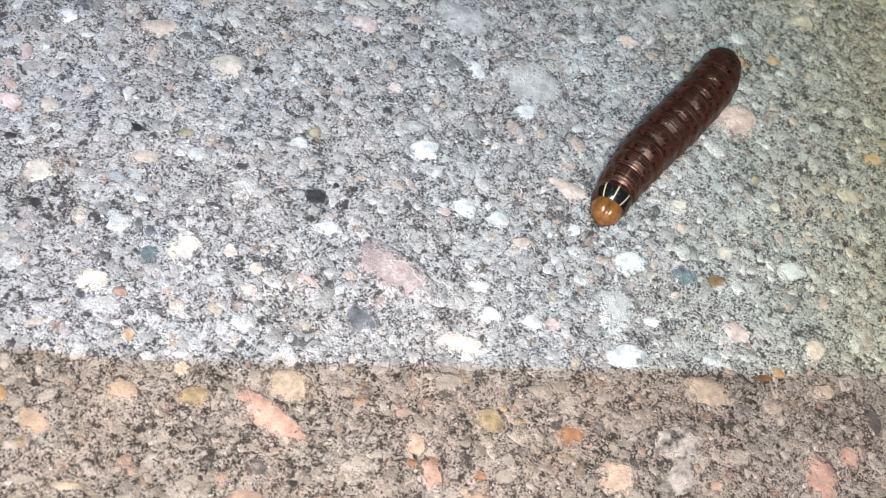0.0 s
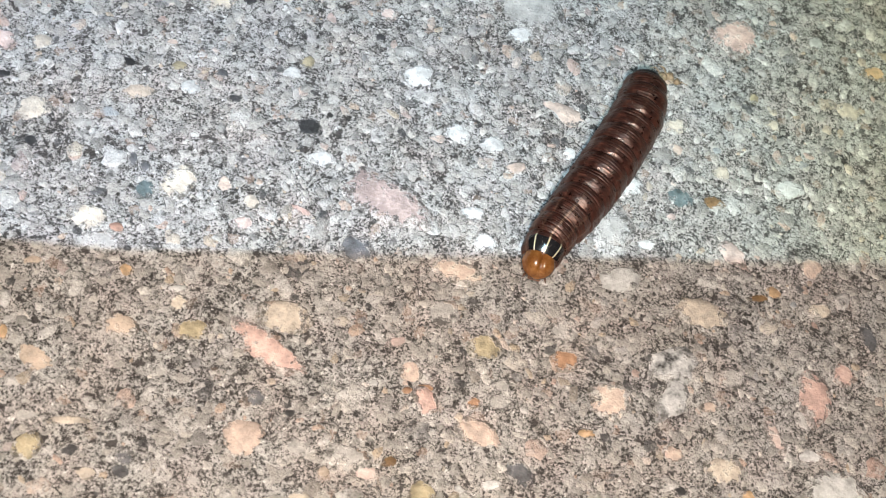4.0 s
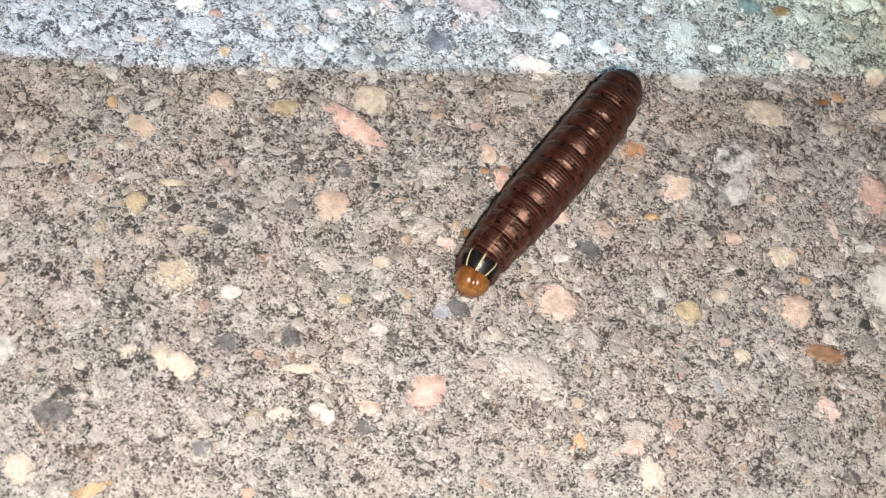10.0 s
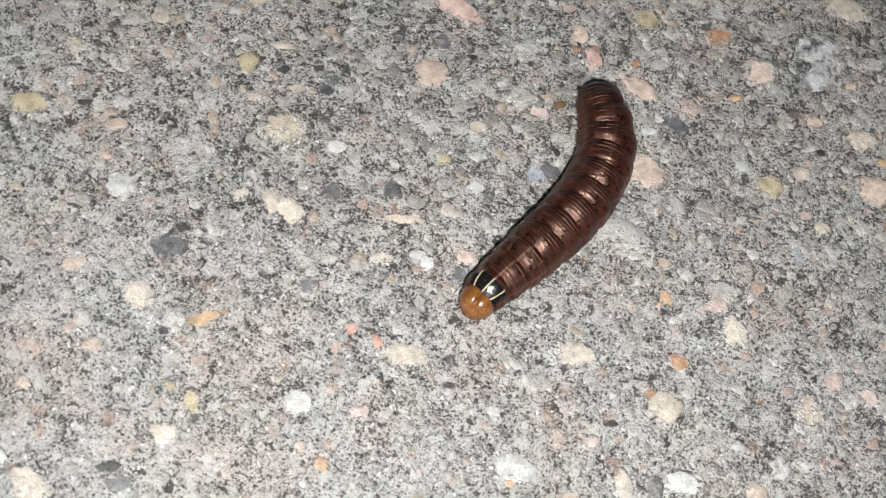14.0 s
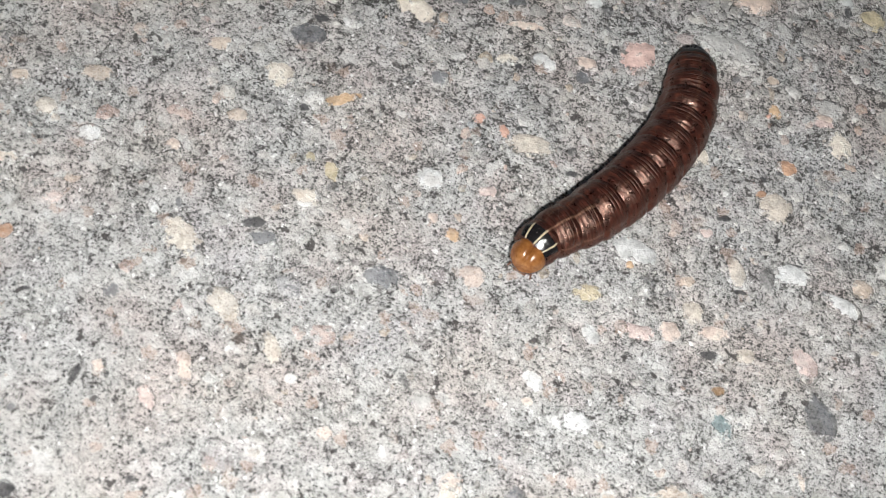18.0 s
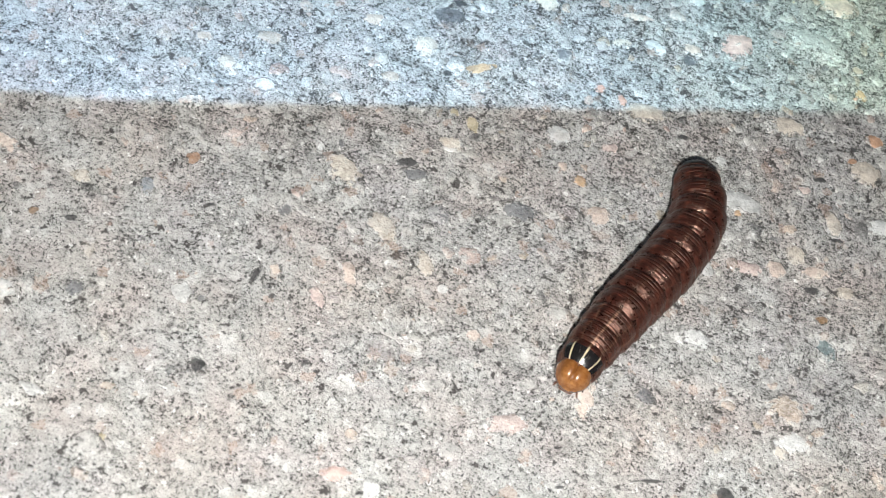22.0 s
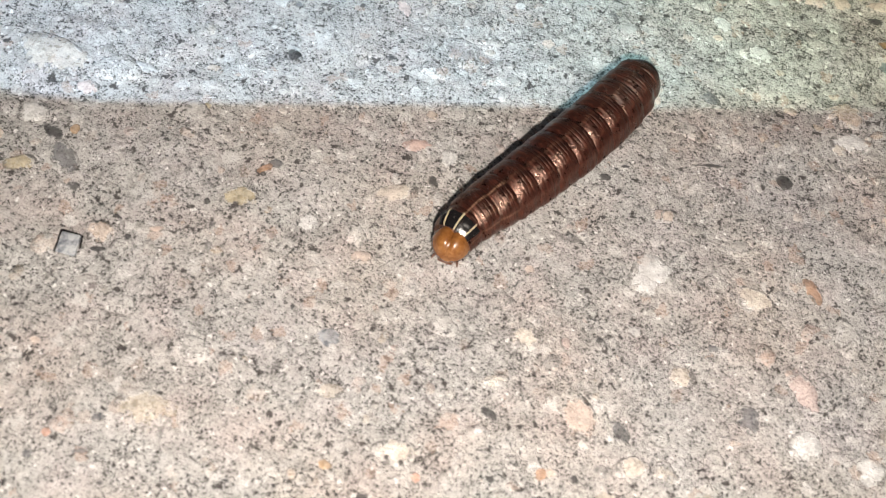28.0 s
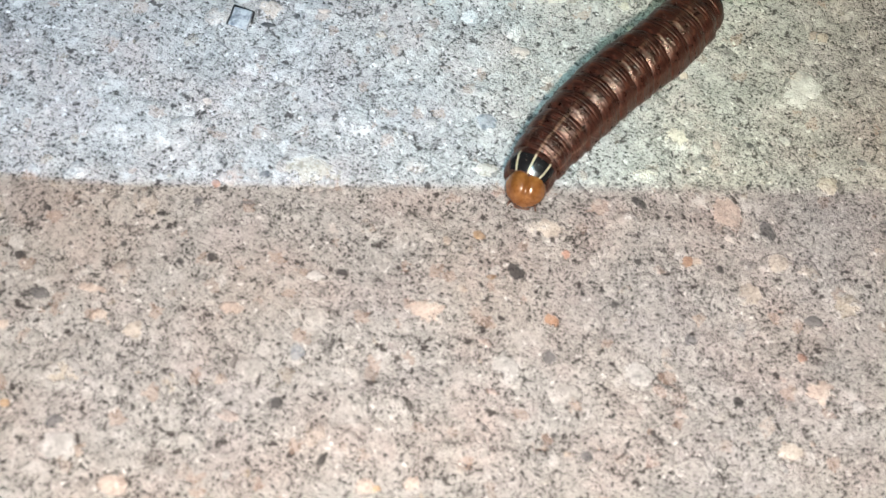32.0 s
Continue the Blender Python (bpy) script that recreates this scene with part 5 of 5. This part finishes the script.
stone("rust", 38.7, -64.9, 1.5, 1.0, 25)
stone("rust", 67.3, -31.2, 1.6, 0.9, 16)
stone("olive", -31.6, -142.3, 1.2, 1.2, 30)
stone("slate", -24.0, -94.5, 1.7, 0.9, -58)
stone("slate", -29.6, -122.4, 1.4, 1.0, 23)
stone("dark", -32.2, -164.9, 2.1, 0.7, 29)
stone("pink", 47.2, 13.1, 1.3, 1.1, 20)
stone("peach", -28.0, -159.9, 1.7, 0.8, 29)
stone("dark", 5.7, -60.3, 1.3, 1.0, 22)
stone("dark", -53.8, -124.7, 1.6, 0.8, 25)
stone("dark", -25.4, -116.4, 2.2, 0.6, 89)
stone("dark", 30.0, -128.0, 1.6, 0.7, 24)
stone("orange", 25.9, -80.7, 1.0, 1.0, 24)
stone("rust", 18.7, -21.9, 1.2, 0.9, 18)
stone("dark", 20.2, -37.9, 0.8, 1.3, 17)
stone("dark", -22.7, -118.6, 1.0, 1.0, 25)
stone("white", 14.7, -22.3, 1.1, 0.9, 24)
stone("white", -30.4, -62.1, 0.9, 1.0, 23)
stone("brown", -21.8, -151.0, 1.2, 0.8, 29)
stone("dark", 0.3, 11.9, 1.0, 0.9, 22)
stone("dark", -22.0, -63.5, 1.3, 0.7, 22)
stone("dark", 46.6, -30.9, 1.4, 0.6, 23)
stone("dark", 15.3, -126.9, 1.3, 0.7, 24)
stone("dark", -34.2, -110.2, 1.5, 0.6, 24)
stone("slate", 42.9, -94.3, 1.1, 0.8, 23)
stone("dark", 59.0, -33.7, 0.8, 1.1, 22)
stone("dark", -30.2, -162.2, 0.8, 0.9, 29)
stone("dark", 43.5, 1.7, 0.6, 1.1, 20)
stone("dark", -43.7, -52.3, 1.1, 0.6, 24)
stone("dark", -10.5, -162.0, 0.6, 1.2, 29)
stone("dark", 30.4, -131.2, 0.6, 0.9, 23)
stone("dark", -25.6, -66.5, 0.9, 0.6, 22)
stone("red", 37.2, -53.4, 0.8, 0.7, 21)
stone("dark", 8.3, -69.0, 0.7, 0.6, 26)
stone("pale", 36.1, -158.8, 2.1, 2.1, 32)
stone("pale", 30.1, -158.9, 1.9, 1.8, 32)
stone("white", -11.0, -189.6, 1.9, 1.2, 32)
stone("tan", 21.1, -167.7, 1.8, 1.1, 32)
stone("slate", -21.3, -185.9, 2.3, 0.8, 32)
stone("peach", 37.4, -156.1, 1.9, 1.0, 32)
stone("peach", -33.3, -209.6, 1.3, 1.2, 32)
stone("brown", 3.9, -180.4, 1.7, 0.8, 32)
stone("white", 25.5, -161.3, 0.9, 1.0, 32)
stone("dark", -28.0, -191.5, 1.3, 0.6, 32)
stone("orange", 5.1, -205.7, 1.0, 0.8, 31)
stone("dark", -37.7, -197.0, 0.9, 0.7, 32)
stone("dark", 14.1, -175.9, 0.9, 0.5, 32)
stone("dark", 30.9, -168.7, 0.6, 0.5, 32)


def build_glass_chip(x, y, turn):
    """A small square chip of bluish glass, sunk into the cement, with a dark rim on three sides."""
    n = Nodes("bluish_glass")
    v = n.noise(n.coords(), 1400.0, 3.0, 0.6)
    glass = n.done(n.ramp(v, (0.36, (0.16, 0.18, 0.21)), (0.62, (0.48, 0.50, 0.52))), 0.25, n.bump(v, 0.00008, 0.6), Coat_Weight=0.4, Coat_Roughness=0.1)
    bm = bmesh.new()
    box(bm, -0.00115, 0.00115, -0.00135, 0.00135, -0.0006, 0.00032, 0.0002)
    for v in bm.verts:
        v.co.x -= 0.16 * v.co.y
        v.co.z += 0.10 * v.co.x if v.co.z > 0 else 0.0
    chip = part("glass_chip", bm, glass, ground, "bluish glass chip with a dark rim")
    bm = bmesh.new()
    corners = [(-0.0010, -0.0014), (-0.0014, 0.0014), (0.0010, 0.0014), (0.0014, -0.0002)]
    for (ax, ay), (bx, by) in zip(corners, corners[1:]):
        cone(bm, (ax, ay, 0.00012), (bx, by, 0.00012), 0.00013, 0.00010, 8)
    part("rim", bm, TAIL, chip)
    chip.matrix_basis = pose(x / 1000, y / 1000, height(x / 1000, y / 1000), 0, 0, turn)


build_glass_chip(-35.3, -165.8, 8)


def build_grains(count):
    """The sand and fine gravel that stands in the cement: too many to count."""
    rng = np.random.default_rng(5)
    x, y = rng.uniform(X0 + 0.004, X1 - 0.004, count), rng.uniform(Y0 + 0.004, Y1 - 0.004, count)
    size = 0.00024 + 0.0009 * rng.random(count) ** 3.0 + 0.0007 * (rng.random(count) > np.where(y > -0.05, 0.91, 0.97))
    # the slab is more worn down and smoother towards -y
    keep = rng.random(count) < np.clip(0.3 + (y + 0.085) / 0.055 * 0.7, 0.3, 1.0)
    x, y, size = x[keep], y[keep], size[keep]
    for sx, sy, sr in TAKEN:
        clear = np.hypot(x * 1000 - sx, y * 1000 - sy) > sr + size * 600
        x, y, size = x[clear], y[clear], size[clear]
    n = len(x)
    k = 7
    a = np.linspace(0, math.tau, k, endpoint=False)
    turn, squash = rng.uniform(0, math.tau, n), rng.uniform(0.55, 1.0, n)
    out = rng.uniform(0.45, 1.3, (n, k))
    z0 = np.array([height(u, v) for u, v in zip(x, y)])
    proud = np.minimum(0.00024, size * rng.uniform(0.06, 0.28, n))
    verts = np.zeros((n, 2 * k + 1, 3))
    for row, (f, z) in enumerate(((1.0, -0.6), (0.8, 0.75))):
        lx, ly = out * f * np.cos(a) * size[:, None], out * f * np.sin(a) * (size * squash)[:, None]
        verts[:, row * k:(row + 1) * k, 0] = x[:, None] + lx * np.cos(turn)[:, None] - ly * np.sin(turn)[:, None]
        verts[:, row * k:(row + 1) * k, 1] = y[:, None] + lx * np.sin(turn)[:, None] + ly * np.cos(turn)[:, None]
        verts[:, row * k:(row + 1) * k, 2] = (z0 + z * proud)[:, None]
    verts[:, 2 * k] = np.stack([x, y, z0 + proud], 1)
    faces = []
    for i in range(k):
        j = (i + 1) % k
        faces += [(i, j, k + j), (i, k + j, k + i), (k + i, k + j, 2 * k)]
    faces = (np.array(faces)[None] + (np.arange(n) * (2 * k + 1))[:, None, None]).reshape(-1, 3)
    me = bpy.data.meshes.new("sand_grains")
    me.vertices.add(n * (2 * k + 1))
    me.vertices.foreach_set("co", verts.ravel())
    me.loops.add(faces.size)
    me.loops.foreach_set("vertex_index", faces.ravel().astype(np.int32))
    me.polygons.add(len(faces))
    me.polygons.foreach_set("loop_start", np.arange(0, faces.size, 3, dtype=np.int32))
    me.polygons.foreach_set("use_smooth", np.ones(len(faces), dtype=bool))
    me.update(calc_edges=True)
    me.materials.append(GRAINS)
    ob = new("sand_grains", me)
    ob.parent = ground
    return tagged(ob, "grey, cream and rusty sand grains in cement", "", kind="stuff")


build_grains(26000)


def gravel_material():
    """Small pale stones, each of its own tint, half under a film of cement."""
    n = Nodes("gravel")
    rnd = n.node("ShaderNodeNewGeometry").outputs["Random Per Island"]
    place = n.coords()
    tone = n.ramp(rnd, (0.0, (0.10, 0.10, 0.11)), (0.06, (0.30, 0.30, 0.31)), (0.14, (0.46, 0.455, 0.46)), (0.34, (0.56, 0.545, 0.53)), (0.52, (0.62, 0.61, 0.61)),
                  (0.70, (0.72, 0.715, 0.71)), (0.80, (0.64, 0.57, 0.48)), (0.88, (0.62, 0.50, 0.45)), (0.94, (0.56, 0.40, 0.35)), (1.0, (0.42, 0.46, 0.50)))
    tone = n.mix(0.6, tone, n.ramp(n.noise(place, 1300.0, 4.0, 0.7), (0.3, (0.55, 0.54, 0.53)), (0.7, (1.3, 1.3, 1.29))), "MULTIPLY")
    grey, h, mid = cement(n, place)
    film = n.math("ADD", n.noise(place, 700.0, 4.0, 0.7), n.math("MULTIPLY_ADD", rnd, -0.10, 0.05))
    worn = n.node("ShaderNodeMapRange", {0: n.node("ShaderNodeSeparateXYZ", {0: place}).outputs[1], 1: -0.035, 2: -0.125, 3: 0.0, 4: 0.5}).outputs[0]
    tone = n.mix(n.math("ADD", n.ramp(film, (0.44, 0.10), (0.58, 0.9)), worn, clamp=True), tone, grey)
    return n.done(tone, n.math("MULTIPLY_ADD", rnd, 0.25, 0.4), n.bump(h, 0.0004, 1.0))


def build_gravel(count):
    """The lesser pebbles between the large ones, flush with the cement."""
    rng = np.random.default_rng(11)
    x, y = rng.uniform(X0 + 0.005, X1 - 0.005, count), rng.uniform(Y0 + 0.005, Y1 - 0.005, count)
    size = 0.00055 + 0.0011 * rng.random(count) ** 1.8
    keep = rng.random(count) < np.clip(0.42 + (y + 0.085) / 0.055 * 0.58, 0.42, 1.0)
    x, y, size = x[keep], y[keep], size[keep]
    for sx, sy, sr in TAKEN:
        clear = np.hypot(x * 1000 - sx, y * 1000 - sy) > sr + size * 1000
        x, y, size = x[clear], y[clear], size[clear]
    free = np.ones(len(x), dtype=bool)
    for i in range(len(x)):
        if free[i]:
            free[i + 1:] &= np.hypot(x[i + 1:] - x[i], y[i + 1:] - y[i]) > 0.9 * (size[i] + size[i + 1:])
    x, y, size = x[free], y[free], size[free]
    n, k = len(x), 11
    a = np.linspace(0, math.tau, k, endpoint=False)
    turn, squash = rng.uniform(0, math.tau, n), rng.uniform(0.5, 0.95, n)
    out = rng.uniform(0.66, 1.25, (n, k))
    z0 = np.array([height(u, v) for u, v in zip(x, y)])
    proud = size * rng.uniform(0.10, 0.26, n)
    verts = np.zeros((n, 3 * k + 1, 3))
    for row, (f, z) in enumerate(((1.08, -1.0), (0.92, 0.35), (0.55, 0.9))):
        lx, ly = out * f * np.cos(a) * size[:, None], out * f * np.sin(a) * (size * squash)[:, None]
        here = slice(row * k, (row + 1) * k)
        verts[:, here, 0] = x[:, None] + lx * np.cos(turn)[:, None] - ly * np.sin(turn)[:, None]
        verts[:, here, 1] = y[:, None] + lx * np.sin(turn)[:, None] + ly * np.cos(turn)[:, None]
        verts[:, here, 2] = (z0 + z * proud)[:, None] + rng.uniform(-0.1, 0.1, (n, k)) * proud[:, None]
    verts[:, 3 * k] = np.stack([x, y, z0 + proud], 1)
    faces = []
    for i in range(k):
        j = (i + 1) % k
        for r in (0, k):
            faces += [(r + i, r + j, r + k + j), (r + i, r + k + j, r + k + i)]
        faces.append((2 * k + i, 2 * k + j, 3 * k))
    faces = (np.array(faces)[None] + (np.arange(n) * (3 * k + 1))[:, None, None]).reshape(-1, 3)
    me = bpy.data.meshes.new("gravel")
    me.from_pydata(verts.reshape(-1, 3).tolist(), [], faces.tolist())
    me.polygons.foreach_set("use_smooth", np.ones(len(faces), dtype=bool))
    me.materials.append(gravel_material())
    ob = new("gravel", me)
    ob.parent = ground
    return tagged(ob, "small pale, cream and pinkish pebbles flush with the cement", "", kind="stuff")


build_gravel(5200)

# where the phone's upper edge ends the tinted light on the ground
EDGE = [
    (0, 0.0197, -0.0099),
    (0.5, 0.0193, -0.0089),
    (1, 0.0181, -0.0084),
    (1.5, 0.0157, -0.0100),
    (2, 0.0147, -0.0105),
    (2.5, 0.0185, -0.0053),
    (4.5, 0.0185, -0.0039),
    (5, 0.0184, -0.0044),
    (5.5, 0.0191, -0.0025),
    (6, 0.0187, -0.0049),
    (6.5, 0.0191, -0.0042),
    (7, 0.0186, -0.0045),
    (7.5, 0.0158, -0.0057),
    (8, 0.0145, -0.0085),
    (8.5, 0.0145, -0.0092),
    (9, 0.0159, -0.0059),
    (9.5, 0.0121, -0.0095),
    (10, 0.0103, -0.0110),
    (10.5, 0.0085, -0.0101),
    (11, 0.0047, -0.0158),
    (11.5, 0.0039, -0.0147),
    (12, 0.0027, -0.0123),
    (12.5, 0.0009, -0.0188),
    (13, -0.0012, -0.0193),
    (13.5, -0.0018, -0.0178),
    (14, -0.0017, -0.0159),
    (14.5, -0.0034, -0.0173),
    (15, -0.0104, -0.0298),
    (15.5, -0.0091, -0.0316),
    (17.5, -0.0082, -0.0367),
    (18, -0.0083, -0.0486),
    (18.5, -0.0081, -0.0543),
    (19, -0.0077, -0.0557),
    (19.5, -0.0075, -0.0553),
    (20, -0.0075, -0.0648),
    (20.5, -0.0076, -0.0623),
    (21, -0.0055, -0.0592),
    (21.5, -0.0089, -0.0572),
    (22, -0.0142, -0.0838),
    (22.5, -0.0101, -0.0837),
    (23, -0.0094, -0.0810),
    (23.5, -0.0154, -0.0894),
    (24, -0.0144, -0.0949),
    (24.5, -0.0130, -0.0994),
    (25, -0.0095, -0.1091),
    (25.5, -0.0052, -0.1187),
    (27.5, -0.0065, -0.1249),
    (28, -0.0070, -0.1297),
    (28.5, -0.0081, -0.1358),
    (29, -0.0098, -0.1368),
    (29.5, -0.0090, -0.1526),
    (30, -0.0096, -0.1676),
    (30.5, -0.0087, -0.1722),
    (31, -0.0073, -0.1748),
    (31.5, -0.0064, -0.1754),
    (32, -0.0050, -0.1743),
]


def motions():
    """All that moves: the phone with the camera, the headlamp behind it, the caterpillar and its rings."""
    carried = {t: look(eye, target, roll) for t, eye, target, roll in PATH}
    walk(phone, list(carried.items()))
    rows = []
    for t, x, y in EDGE:
        edge = carried[t] @ Vector((0, 0.0115, 0.008))
        spot = Vector((x, y, 0))
        back = (edge - spot).normalized()
        across = carried[t].to_3x3() @ Vector((1, 0, 0))
        across = (across - across.dot(back) * back).normalized()
        # towards the end the lamp is turned a little aside
        aside = radians(4.0) * min(1.0, max(0.0, (t - 25.5) / 4.0))
        turn = Matrix((across, back.cross(across), back)).transposed().to_4x4() @ Matrix.Rotation(aside, 4, "Y")
        rows.append((t, Matrix.Translation(edge + back * 0.24) @ turn))
    walk(headlamp, rows)
    poses = [(t, *body_poses(points)) for t, points in SPINES]
    walk(caterpillar, [(t, root) for t, root, _ in poses])
    dragged = []
    for t, points in SPINES:
        if t < 7.5:
            back = (points[-1] - points[-2]).normalized()
            spot = points[-1] + back * 0.0012 + Vector((back.y, -back.x, 0)) * 0.0024
            dragged.append((t, Matrix.Translation((spot.x, spot.y, 0.0002)) @ Matrix.Rotation(math.atan2(-back.x, back.y), 4, "Z")))
    walk(crumb, dragged + [(32, dragged[-1][1])])
    for k, ring in enumerate(rings):
        walk(ring, [(t, parts[k]) for t, _, parts in poses])


motions()
